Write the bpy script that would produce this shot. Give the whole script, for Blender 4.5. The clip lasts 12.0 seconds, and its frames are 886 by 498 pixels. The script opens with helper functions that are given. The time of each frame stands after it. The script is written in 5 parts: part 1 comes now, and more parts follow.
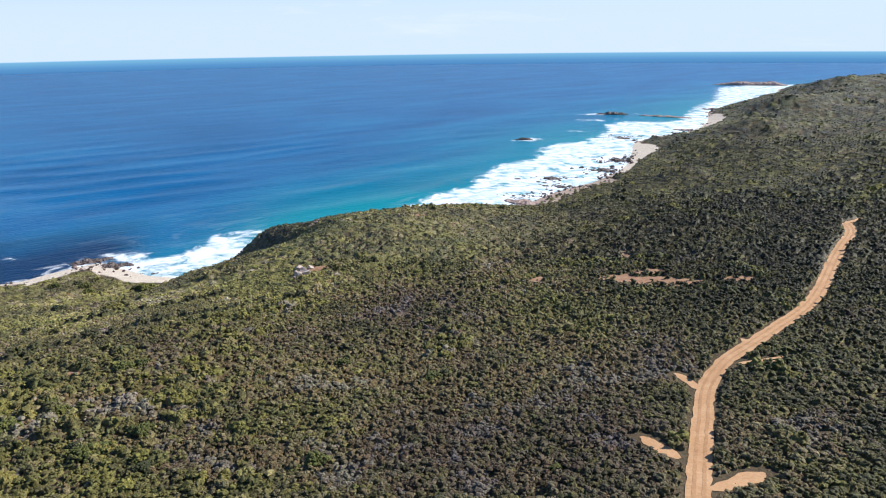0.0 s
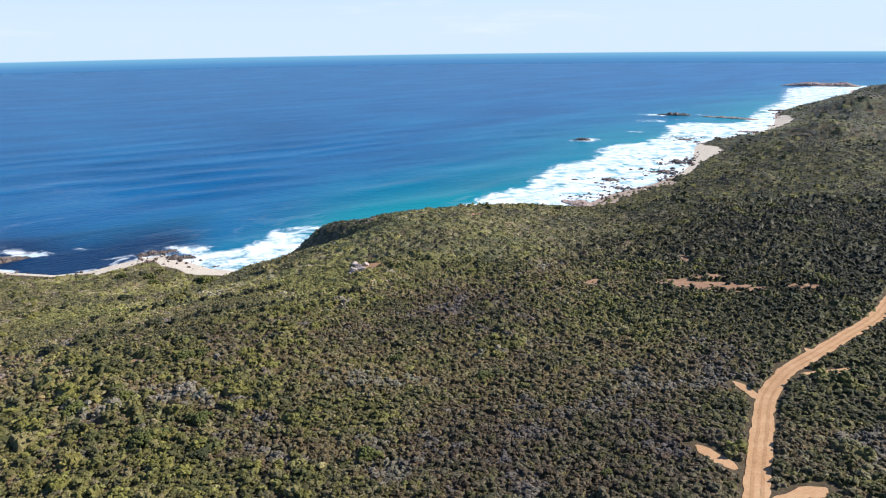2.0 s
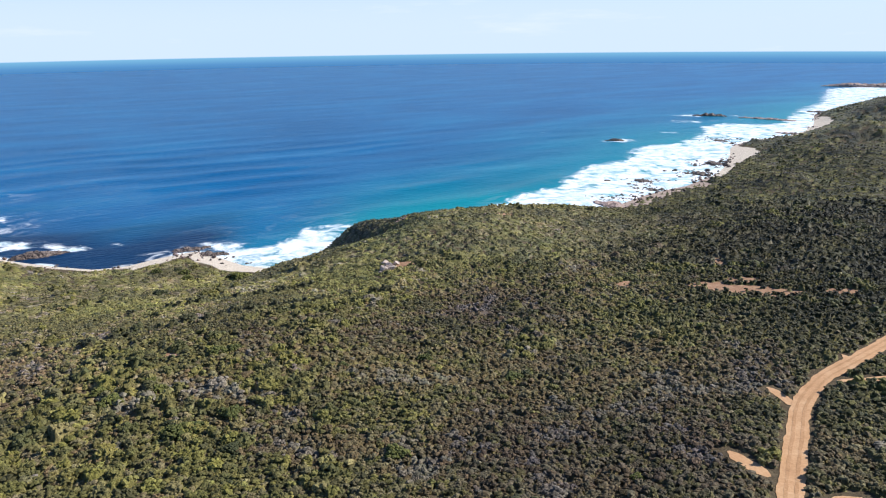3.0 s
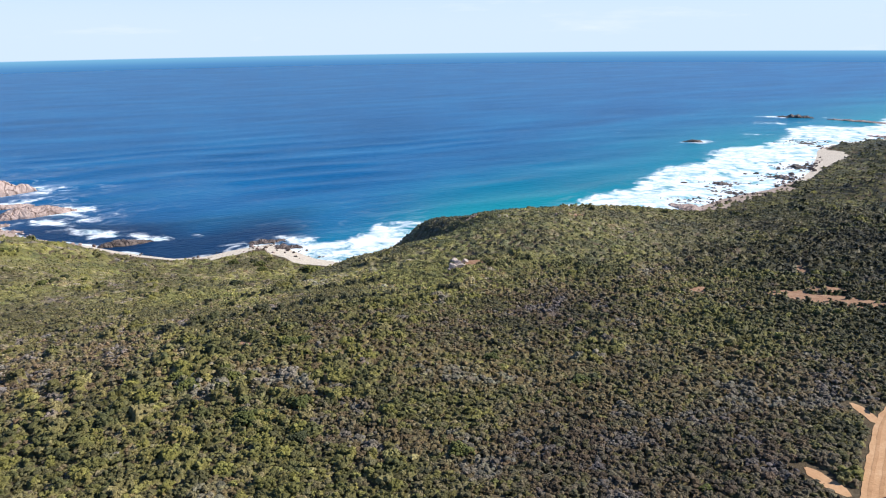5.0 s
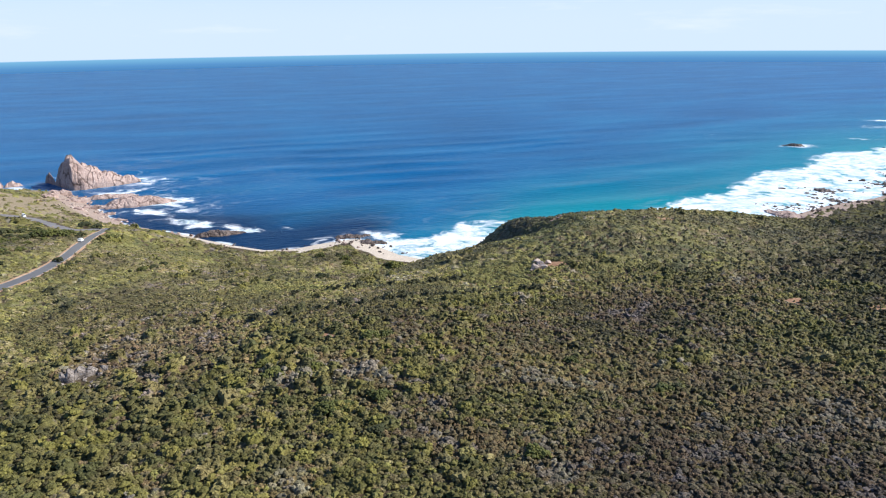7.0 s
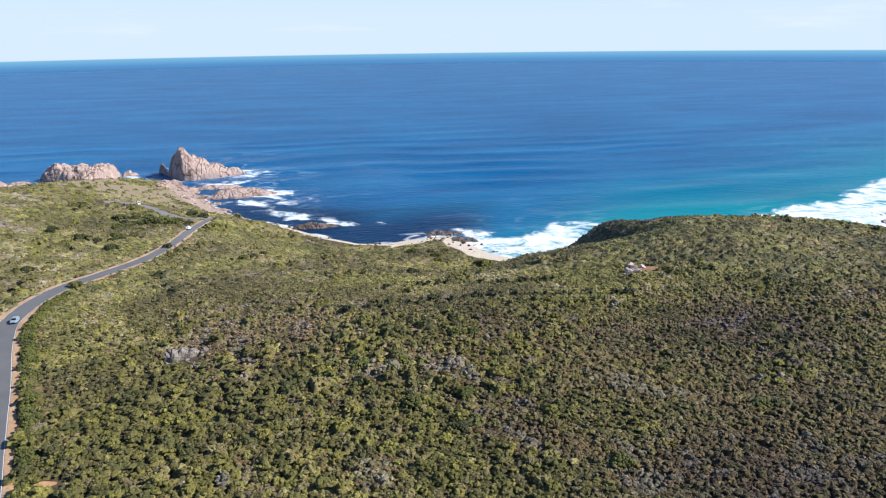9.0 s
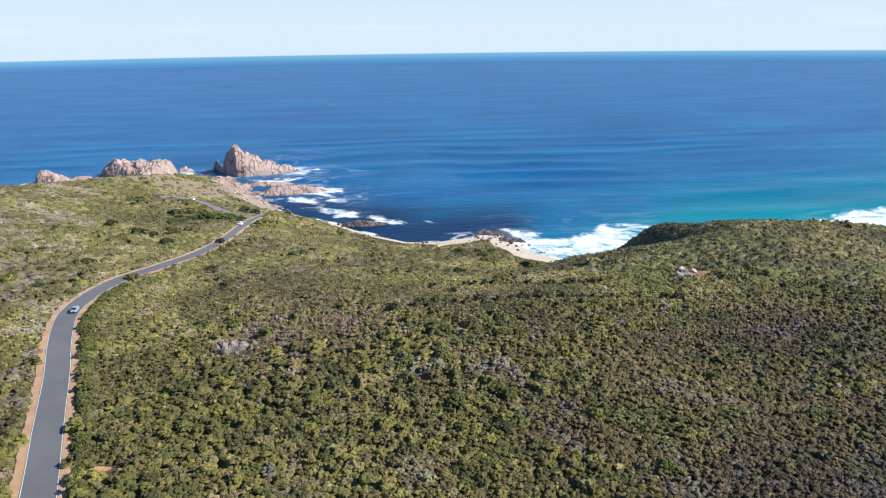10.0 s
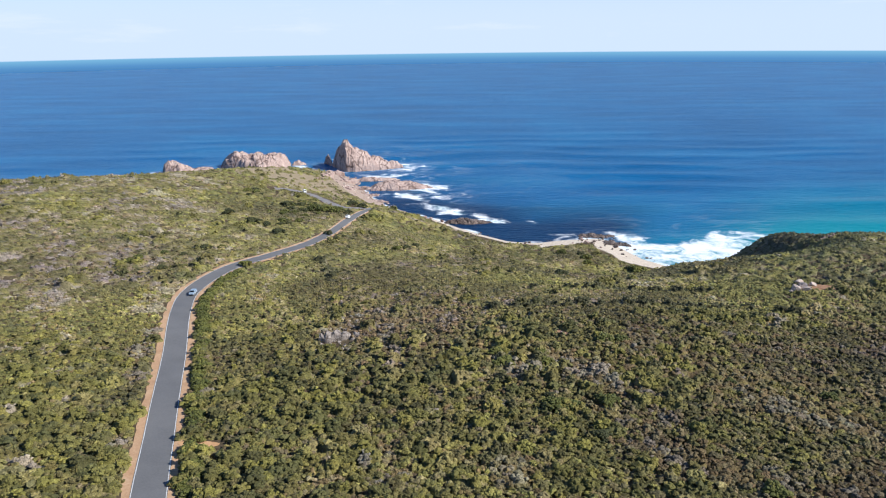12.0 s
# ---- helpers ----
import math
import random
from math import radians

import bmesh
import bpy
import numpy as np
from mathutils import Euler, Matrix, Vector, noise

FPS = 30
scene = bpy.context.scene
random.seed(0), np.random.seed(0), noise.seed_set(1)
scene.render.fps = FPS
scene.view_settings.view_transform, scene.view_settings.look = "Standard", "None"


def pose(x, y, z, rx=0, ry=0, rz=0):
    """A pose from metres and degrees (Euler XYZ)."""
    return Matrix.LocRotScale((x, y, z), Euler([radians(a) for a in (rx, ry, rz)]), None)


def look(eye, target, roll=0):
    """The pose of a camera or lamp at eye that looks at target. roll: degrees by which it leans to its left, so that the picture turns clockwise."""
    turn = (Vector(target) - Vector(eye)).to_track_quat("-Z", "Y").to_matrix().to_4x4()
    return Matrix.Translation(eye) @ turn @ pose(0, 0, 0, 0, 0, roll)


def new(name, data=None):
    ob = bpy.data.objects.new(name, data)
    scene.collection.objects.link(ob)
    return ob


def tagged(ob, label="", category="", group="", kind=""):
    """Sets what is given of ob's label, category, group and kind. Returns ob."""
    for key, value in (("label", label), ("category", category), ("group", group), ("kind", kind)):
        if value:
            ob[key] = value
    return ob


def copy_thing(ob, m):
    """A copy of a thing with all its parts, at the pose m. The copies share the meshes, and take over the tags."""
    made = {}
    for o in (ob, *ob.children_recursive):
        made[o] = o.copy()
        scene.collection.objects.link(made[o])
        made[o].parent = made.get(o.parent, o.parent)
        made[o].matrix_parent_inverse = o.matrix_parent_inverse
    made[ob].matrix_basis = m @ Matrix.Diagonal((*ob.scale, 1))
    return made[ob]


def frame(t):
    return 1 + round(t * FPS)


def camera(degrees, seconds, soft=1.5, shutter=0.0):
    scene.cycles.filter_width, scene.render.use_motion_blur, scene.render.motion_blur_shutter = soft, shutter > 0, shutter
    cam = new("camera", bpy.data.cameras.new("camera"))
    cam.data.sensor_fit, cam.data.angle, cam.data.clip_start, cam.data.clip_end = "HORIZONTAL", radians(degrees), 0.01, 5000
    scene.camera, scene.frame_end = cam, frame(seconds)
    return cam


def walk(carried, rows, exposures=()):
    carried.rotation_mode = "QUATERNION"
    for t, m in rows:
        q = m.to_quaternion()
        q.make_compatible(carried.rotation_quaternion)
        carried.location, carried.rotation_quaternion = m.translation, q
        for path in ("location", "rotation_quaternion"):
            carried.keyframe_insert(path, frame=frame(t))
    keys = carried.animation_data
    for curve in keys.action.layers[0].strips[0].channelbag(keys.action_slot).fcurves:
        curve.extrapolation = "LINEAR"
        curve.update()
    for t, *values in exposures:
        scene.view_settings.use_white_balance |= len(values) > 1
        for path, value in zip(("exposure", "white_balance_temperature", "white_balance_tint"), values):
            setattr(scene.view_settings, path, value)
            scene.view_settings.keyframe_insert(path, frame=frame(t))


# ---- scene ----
cam = camera(62.93, 12.0, soft=1.05)


def aim(turn, tilt, lean):
    """The pose of the hovering drone's camera: degrees to the left of the y axis, up, and its lean."""
    a, b = radians(turn), radians(tilt)
    eye = Vector((0, 0, 115))
    return look(eye, eye + Vector((-math.sin(a) * math.cos(b), math.cos(a) * math.cos(b), math.sin(b))), lean)


PATH = [(0.0, 0.00, -16.38, -0.76), (0.5, 1.05, -16.39, -0.76), (1.0, 2.16, -16.39, -0.76), (1.5, 3.32, -16.39, -0.76), (2.0, 4.50, -16.39, -0.76),
        (2.5, 5.72, -16.39, -0.75), (3.0, 7.00, -16.39, -0.75), (5.0, 12.72, -16.45, -0.76), (5.5, 14.20, -16.45, -0.76), (6.0, 15.81, -16.45, -0.77),
        (6.5, 17.63, -16.45, -0.78), (7.0, 19.53, -16.44, -0.78), (9.0, 27.01, -16.47, -0.78), (9.5, 28.95, -16.47, -0.79), (10.0, 30.89, -16.46, -0.78),
        (10.5, 32.86, -16.46, -0.76), (11.0, 34.83, -16.45, -0.75), (11.5, 36.91, -16.45, -0.74), (12.0, 39.28, -16.45, -0.73)]
walk(cam, [(t, aim(*row)) for t, *row in PATH], [(0.0, 0.41, 5980, 10), (11.3, 0.41, 5980, 10), (12.0, 0.35, 5980, 10)])
SUN_TURN, SUN_UP = 70.0, 37.0                  # degrees clockwise from the y axis, and over the horizon
world = bpy.data.worlds.new("coast_sky")
scene.world = world
world.use_nodes = True
wn, wl = world.node_tree.nodes, world.node_tree.links
sky = wn.new("ShaderNodeTexSky")
sky.sky_type, sky.sun_disc = "NISHITA", False
sky.sun_elevation, sky.sun_rotation = radians(SUN_UP), radians(SUN_TURN)
sky.altitude, sky.air_density, sky.dust_density, sky.ozone_density = 1500, 1.0, 0.0, 8.0
wn["Background"].inputs["Strength"].default_value = 0.099
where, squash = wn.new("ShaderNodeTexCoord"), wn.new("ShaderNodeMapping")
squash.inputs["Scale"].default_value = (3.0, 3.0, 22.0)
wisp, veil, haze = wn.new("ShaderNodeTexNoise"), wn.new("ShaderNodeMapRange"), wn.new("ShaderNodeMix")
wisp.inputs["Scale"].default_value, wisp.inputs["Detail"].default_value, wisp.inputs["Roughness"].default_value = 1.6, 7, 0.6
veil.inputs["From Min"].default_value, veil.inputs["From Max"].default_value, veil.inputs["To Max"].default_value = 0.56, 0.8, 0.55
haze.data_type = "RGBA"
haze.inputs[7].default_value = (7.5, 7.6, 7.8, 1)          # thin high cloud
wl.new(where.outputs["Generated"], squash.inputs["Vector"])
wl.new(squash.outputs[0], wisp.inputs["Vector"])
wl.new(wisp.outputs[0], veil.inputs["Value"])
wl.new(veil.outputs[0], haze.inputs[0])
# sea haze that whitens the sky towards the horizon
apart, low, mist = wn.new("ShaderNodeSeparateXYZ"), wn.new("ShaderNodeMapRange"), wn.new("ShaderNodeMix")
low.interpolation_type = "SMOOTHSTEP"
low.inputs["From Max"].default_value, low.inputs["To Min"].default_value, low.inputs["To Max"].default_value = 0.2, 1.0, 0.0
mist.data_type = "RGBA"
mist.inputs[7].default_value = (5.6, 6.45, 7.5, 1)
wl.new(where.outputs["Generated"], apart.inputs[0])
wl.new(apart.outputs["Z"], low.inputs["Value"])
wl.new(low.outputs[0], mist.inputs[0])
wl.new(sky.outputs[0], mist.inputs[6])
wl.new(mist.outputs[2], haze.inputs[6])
# far sea beyond three kilometres, painted into the sky with haze paling its horizon
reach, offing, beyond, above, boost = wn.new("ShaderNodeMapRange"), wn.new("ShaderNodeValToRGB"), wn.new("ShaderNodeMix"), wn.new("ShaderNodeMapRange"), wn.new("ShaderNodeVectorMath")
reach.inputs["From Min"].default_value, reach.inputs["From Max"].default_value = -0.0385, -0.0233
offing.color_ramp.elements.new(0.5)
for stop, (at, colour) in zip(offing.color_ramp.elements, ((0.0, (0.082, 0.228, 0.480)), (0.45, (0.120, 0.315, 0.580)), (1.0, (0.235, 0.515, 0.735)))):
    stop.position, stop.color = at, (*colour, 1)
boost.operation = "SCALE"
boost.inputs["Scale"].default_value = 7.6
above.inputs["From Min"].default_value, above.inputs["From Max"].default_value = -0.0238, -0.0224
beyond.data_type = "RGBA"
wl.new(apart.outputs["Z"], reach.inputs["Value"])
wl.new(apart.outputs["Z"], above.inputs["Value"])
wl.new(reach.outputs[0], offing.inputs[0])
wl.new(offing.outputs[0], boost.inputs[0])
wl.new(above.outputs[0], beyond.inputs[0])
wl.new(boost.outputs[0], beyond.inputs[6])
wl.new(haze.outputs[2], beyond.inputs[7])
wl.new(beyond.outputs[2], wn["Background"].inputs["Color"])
sun_data = bpy.data.lights.new("sun", "SUN")
sun_data.energy, sun_data.angle, sun_data.color = 5.0, radians(0.53), (1.0, 0.94, 0.85)
sun = new("sun", sun_data)
sun_way = Vector((math.sin(radians(SUN_TURN)) * math.cos(radians(SUN_UP)), math.cos(radians(SUN_TURN)) * math.cos(radians(SUN_UP)), math.sin(radians(SUN_UP))))
sun.matrix_world = look(sun_way * 400, (0, 0, 0))
# ---- materials ----
def material(name):
    m = bpy.data.materials.new(name)
    m.use_nodes = True
    return m, m.node_tree.nodes, m.node_tree.links, m.node_tree.nodes["Principled BSDF"]


def node(nodes, kind, **values):
    n = nodes.new(kind)
    for key, value in values.items():
        n.inputs[key].default_value = value
    return n


def ramp(nodes, stops):
    n = nodes.new("ShaderNodeValToRGB")
    while len(n.color_ramp.elements) < len(stops):
        n.color_ramp.elements.new(0.5)
    for e, (at, colour) in zip(n.color_ramp.elements, stops):
        e.position, e.color = at, (*colour, 1)
    return n


def surface(name, stops, size, fine, roughness=0.9, bump=0.3, depth=0.1, detail=6, cracks=0.0):
    """A rough natural surface: colours by coarse noise, grain and relief by fine noise; sizes in metres."""
    m, n, l, b = material(name)
    place = n.new("ShaderNodeNewGeometry")
    big = node(n, "ShaderNodeTexNoise", Scale=1 / size, Detail=detail, Roughness=0.6)
    small = node(n, "ShaderNodeTexNoise", Scale=1 / fine, Detail=4, Roughness=0.65)
    for t in (big, small):
        l.new(place.outputs["Position"], t.inputs["Vector"])
    mix = n.new("ShaderNodeMath")
    mix.operation = "MULTIPLY_ADD"
    mix.inputs[1].default_value = 0.45
    l.new(small.outputs[0], mix.inputs[0])
    half = n.new("ShaderNodeMath")
    half.operation = "MULTIPLY"
    half.inputs[1].default_value = 0.55
    l.new(big.outputs[0], half.inputs[0])
    l.new(half.outputs[0], mix.inputs[2])
    c = ramp(n, stops)
    l.new(mix.outputs[0], c.inputs[0])
    colour, relief = c.outputs[0], small.outputs[0]
    if cracks:
        # weathered joints between blocks, cracks metres apart
        wobble = node(n, "ShaderNodeTexNoise", Scale=0.6 / cracks, Detail=5, Roughness=0.6)
        l.new(place.outputs["Position"], wobble.inputs["Vector"])
        add = n.new("ShaderNodeVectorMath")
        add.operation = "MULTIPLY_ADD"
        add.inputs[1].default_value = (cracks * 1.5, cracks * 1.5, cracks * 1.5)
        l.new(wobble.outputs["Color"], add.inputs[0])
        l.new(place.outputs["Position"], add.inputs[2])
        cells = node(n, "ShaderNodeTexVoronoi", Scale=1 / cracks)
        cells.feature = "DISTANCE_TO_EDGE"
        upright = n.new("ShaderNodeMapping")
        upright.inputs["Scale"].default_value = (1.3, 0.8, 0.5)
        upright.inputs["Rotation"].default_value = (0.3, 0.2, 0.8)
        l.new(add.outputs[0], upright.inputs["Vector"])
        l.new(upright.outputs[0], cells.inputs["Vector"])
        joint = ramp(n, [(0.0, (0.3, 0.27, 0.26)), (0.02, (0.7, 0.68, 0.67)), (0.05, (1, 1, 1))])
        l.new(cells.outputs["Distance"], joint.inputs[0])
        dim = n.new("ShaderNodeMix")
        dim.data_type, dim.blend_type = "RGBA", "MULTIPLY"
        dim.inputs[0].default_value = 1
        l.new(colour, dim.inputs[6])
        l.new(joint.outputs[0], dim.inputs[7])
        colour = dim.outputs[2]
        deep = n.new("ShaderNodeMath")
        deep.operation = "ADD"
        l.new(joint.outputs[0], deep.inputs[0])
        l.new(small.outputs[0], deep.inputs[1])
        relief = deep.outputs[0]
    l.new(colour, b.inputs["Base Color"])
    b.inputs["Roughness"].default_value = roughness
    b.inputs["Specular IOR Level"].default_value = 0.25
    bp = node(n, "ShaderNodeBump", Strength=bump, Distance=depth)
    l.new(relief, bp.inputs["Height"])
    l.new(bp.outputs[0], b.inputs["Normal"])
    return m
def ground_material():
    """Litter-covered sandy soil; sand, granite and dry turf where the ground's own layers say so."""
    m, n, l, b = material("heath_ground")
    place = n.new("ShaderNodeNewGeometry")
    big = node(n, "ShaderNodeTexNoise", Scale=0.05, Detail=7, Roughness=0.62)
    small = node(n, "ShaderNodeTexNoise", Scale=1.1, Detail=6, Roughness=0.7)
    for t in (big, small):
        l.new(place.outputs["Position"], t.inputs["Vector"])
    soil = ramp(n, [(0.3, (0.082, 0.060, 0.034)), (0.5, (0.114, 0.084, 0.048)), (0.7, (0.128, 0.100, 0.060))])
    l.new(big.outputs[0], soil.inputs[0])
    dirt = ramp(n, [(0.3, (0.55, 0.55, 0.55)), (0.7, (1.3, 1.3, 1.3))])
    l.new(small.outputs[0], dirt.inputs[0])
    last = n.new("ShaderNodeMix")
    last.data_type, last.blend_type = "RGBA", "MULTIPLY"
    last.inputs[0].default_value = 1
    l.new(soil.outputs[0], last.inputs[6])
    l.new(dirt.outputs[0], last.inputs[7])
    for name, stops in (("dry", [(0.3, (0.22, 0.17, 0.10)), (0.7, (0.40, 0.32, 0.21))]), ("rock", [(0.3, (0.21, 0.15, 0.115)), (0.5, (0.40, 0.30, 0.235)), (0.7, (0.52, 0.41, 0.32))]),
                        ("sand", [(0.3, (0.48, 0.39, 0.29)), (0.5, (0.64, 0.54, 0.42)), (0.7, (0.76, 0.67, 0.54))])):
        layer = n.new("ShaderNodeAttribute")
        layer.attribute_name = name
        c = ramp(n, stops)
        l.new(small.outputs[0], c.inputs[0])
        edge = n.new("ShaderNodeMath")
        edge.operation = "MULTIPLY_ADD"
        edge.inputs[1].default_value = 0.9
        edge.inputs[2].default_value = -0.45
        l.new(small.outputs[0], edge.inputs[0])
        add = n.new("ShaderNodeMath")
        add.operation = "ADD"
        l.new(layer.outputs["Fac"], add.inputs[0])
        l.new(edge.outputs[0], add.inputs[1])
        cut = n.new("ShaderNodeMapRange")
        cut.inputs[1].default_value, cut.inputs[2].default_value = 0.42, 0.6
        l.new(add.outputs[0], cut.inputs[0])
        mix = n.new("ShaderNodeMix")
        mix.data_type = "RGBA"
        l.new(cut.outputs[0], mix.inputs[0])
        l.new(last.outputs[2], mix.inputs[6])
        l.new(c.outputs[0], mix.inputs[7])
        last = mix
    l.new(last.outputs[2], b.inputs["Base Color"])
    b.inputs["Roughness"].default_value = 0.95
    b.inputs["Specular IOR Level"].default_value = 0.15
    bp = node(n, "ShaderNodeBump", Strength=0.7, Distance=0.35)
    l.new(small.outputs[0], bp.inputs["Height"])
    l.new(bp.outputs[0], b.inputs["Normal"])
    return m


def leaf_material(name, layer):
    """Small-leaved heath foliage: its colour by plant, broken up by leaf-sized noise."""
    m, n, l, b = material(name)
    place = n.new("ShaderNodeNewGeometry")
    fine = node(n, "ShaderNodeTexNoise", Scale=5.5, Detail=5, Roughness=0.8)
    l.new(place.outputs["Position"], fine.inputs["Vector"])
    if layer:
        tint = n.new("ShaderNodeAttribute")
        tint.attribute_name = layer
        colour = tint.outputs["Color"]
    else:
        who = n.new("ShaderNodeObjectInfo")
        isle = ramp(n, [(0.0, (0.05, 0.06, 0.018)), (0.5, (0.09, 0.095, 0.024)), (1.0, (0.145, 0.14, 0.03))])
        add = n.new("ShaderNodeMath")
        add.operation = "MULTIPLY_ADD"
        add.inputs[1].default_value = 0.45
        half = n.new("ShaderNodeMath")
        half.operation = "MULTIPLY"
        half.inputs[1].default_value = 0.55
        l.new(who.outputs["Random"], half.inputs[0])
        l.new(place.outputs["Random Per Island"], add.inputs[0])
        l.new(half.outputs[0], add.inputs[2])
        l.new(add.outputs[0], isle.inputs[0])
        colour = isle.outputs[0]
    grain = ramp(n, [(0.34, (0.28, 0.28, 0.28)), (0.5, (0.95, 0.95, 0.95)), (0.66, (1.75, 1.72, 1.6))])
    l.new(fine.outputs[0], grain.inputs[0])
    mix = n.new("ShaderNodeMix")
    mix.data_type, mix.blend_type = "RGBA", "MULTIPLY"
    mix.inputs[0].default_value = 1
    l.new(colour, mix.inputs[6])
    l.new(grain.outputs[0], mix.inputs[7])
    l.new(mix.outputs[2], b.inputs["Base Color"])
    b.inputs["Roughness"].default_value = 0.7
    b.inputs["Specular IOR Level"].default_value = 0.2
    bp = node(n, "ShaderNodeBump", Strength=0.8, Distance=0.12)
    l.new(fine.outputs[0], bp.inputs["Height"])
    l.new(bp.outputs[0], b.inputs["Normal"])
    return m


def sea_material():
    """Ocean: deep blue, turquoise over sand, white where the swell breaks; wind ripples and swell as relief."""
    m, n, l, b = material("sea_water")
    place = n.new("ShaderNodeNewGeometry")
    turned = n.new("ShaderNodeMapping")
    turned.inputs["Rotation"].default_value = (0, 0, radians(-36))
    l.new(place.outputs["Position"], turned.inputs["Vector"])
    longer = n.new("ShaderNodeMapping")
    longer.inputs["Scale"].default_value = (0.3, 1.0, 1.0)
    l.new(turned.outputs[0], longer.inputs["Vector"])
    swell = node(n, "ShaderNodeTexNoise", Scale=0.016, Detail=6, Roughness=0.58)
    l.new(longer.outputs[0], swell.inputs["Vector"])
    chop = node(n, "ShaderNodeTexNoise", Scale=0.35, Detail=4, Roughness=0.6)
    l.new(longer.outputs[0], chop.inputs["Vector"])
    froth = node(n, "ShaderNodeTexNoise", Scale=0.075, Detail=10, Roughness=0.68, Distortion=0.6)
    l.new(place.outputs["Position"], froth.inputs["Vector"])
    lace = node(n, "ShaderNodeTexNoise", Scale=0.045, Detail=5, Roughness=0.6, Distortion=1.4)
    l.new(longer.outputs[0], lace.inputs["Vector"])

    def layer(name):
        a = n.new("ShaderNodeAttribute")
        a.attribute_name = name
        return a.outputs["Fac"]

    def sums(kind, a, c, d=None):
        s = n.new("ShaderNodeMath")
        s.operation = kind
        for k, value in enumerate((a, c, d)):
            if value is None:
                continue
            if isinstance(value, (int, float)):
                s.inputs[k].default_value = value
            else:
                l.new(value, s.inputs[k])
        return s.outputs[0]

    def band(value, low, high):
        r = n.new("ShaderNodeMapRange")
        r.interpolation_type = "SMOOTHSTEP"
        r.inputs[1].default_value, r.inputs[2].default_value = low, high
        l.new(value, r.inputs[0])
        return r.outputs[0]

    # light and dark bands of the swell are painted into the deep colour
    deep = ramp(n, [(0.3, (0.003, 0.072, 0.185)), (0.5, (0.007, 0.106, 0.258)), (0.7, (0.016, 0.158, 0.330))])
    l.new(swell.outputs[0], deep.inputs[0])
    shallow = n.new("ShaderNodeMix")
    shallow.data_type = "RGBA"
    shoal = sums("MULTIPLY_ADD", swell.outputs[0], 0.5, sums("SUBTRACT", layer("shoal"), 0.25))
    l.new(band(shoal, 0.02, 0.95), shallow.inputs[0])
    l.new(deep.outputs[0], shallow.inputs[6])
    shallow.inputs[7].default_value = (0.012, 0.235, 0.275, 1)
    weedy = n.new("ShaderNodeMix")
    weedy.data_type = "RGBA"
    l.new(band(sums("MULTIPLY_ADD", sums("SUBTRACT", swell.outputs[0], 0.5), 1.4, layer("weed")), 0.15, 0.9), weedy.inputs[0])
    l.new(shallow.outputs[2], weedy.inputs[6])
    weedy.inputs[7].default_value = (0.002, 0.028, 0.082, 1)
    surf = sums("MULTIPLY_ADD", sums("SUBTRACT", froth.outputs[0], 0.5), 1.8, layer("surf"))
    white = band(surf, 0.36, 0.82)
    lines = sums("ABSOLUTE", sums("SUBTRACT", lace.outputs[0], 0.5), 0)
    thin = sums("MULTIPLY", sums("SUBTRACT", 1.0, band(lines, 0.0, 0.035)), layer("drift"))
    foam = sums("MAXIMUM", white, sums("MULTIPLY", thin, 0.36))
    mix = n.new("ShaderNodeMix")
    mix.data_type = "RGBA"
    l.new(foam, mix.inputs[0])
    l.new(weedy.outputs[2], mix.inputs[6])
    spray = ramp(n, [(0.36, (0.20, 0.44, 0.48)), (0.45, (0.56, 0.68, 0.71)), (0.56, (0.86, 0.88, 0.89))])
    l.new(froth.outputs[0], spray.inputs[0])
    l.new(spray.outputs[0], mix.inputs[7])
    l.new(mix.outputs[2], b.inputs["Base Color"])
    l.new(sums("MULTIPLY_ADD", foam, 0.4, 0.28), b.inputs["Roughness"])
    b.inputs["IOR"].default_value = 1.333
    b.inputs["Specular IOR Level"].default_value = 0.09
    relief = sums("MULTIPLY_ADD", chop.outputs[0], 0.5, sums("MULTIPLY_ADD", foam, 0.12, sums("MULTIPLY", swell.outputs[0], 2.1)))
    bp = node(n, "ShaderNodeBump", Strength=0.8, Distance=1.0)
    l.new(relief, bp.inputs["Height"])
    l.new(bp.outputs[0], b.inputs["Normal"])
    return m


def plain(name, colour, roughness=0.5, metallic=0.0, grain=0.0, size=1.0):
    m, n, l, b = material(name)
    b.inputs["Base Color"].default_value = (*colour, 1)
    b.inputs["Roughness"].default_value, b.inputs["Metallic"].default_value = roughness, metallic
    if grain:
        place = n.new("ShaderNodeNewGeometry")
        t = node(n, "ShaderNodeTexNoise", Scale=1 / size, Detail=6, Roughness=0.65)
        l.new(place.outputs["Position"], t.inputs["Vector"])
        c = ramp(n, [(0.3, tuple(v * (1 - grain) for v in colour)), (0.7, tuple(v * (1 + grain) for v in colour))])
        l.new(t.outputs[0], c.inputs[0])
        l.new(c.outputs[0], b.inputs["Base Color"])
    return m


GROUND, SEA = ground_material(), sea_material()
HEATH, LEAVES = leaf_material("heath_foliage", "tint"), leaf_material("shrub_foliage", "")
GRANITE = surface("pink_granite", [(0.25, (0.12, 0.088, 0.074)), (0.4, (0.31, 0.22, 0.182)), (0.55, (0.45, 0.335, 0.28)), (0.75, (0.58, 0.46, 0.395))], 9, 1.2, 0.85, 0.7, 0.4, cracks=13.0)
WET_ROCK = surface("wave_washed_rock", [(0.25, (0.03, 0.025, 0.022)), (0.45, (0.11, 0.082, 0.068)), (0.7, (0.30, 0.23, 0.185))], 6, 0.8, 0.6, 0.9, 0.4, cracks=3.0)
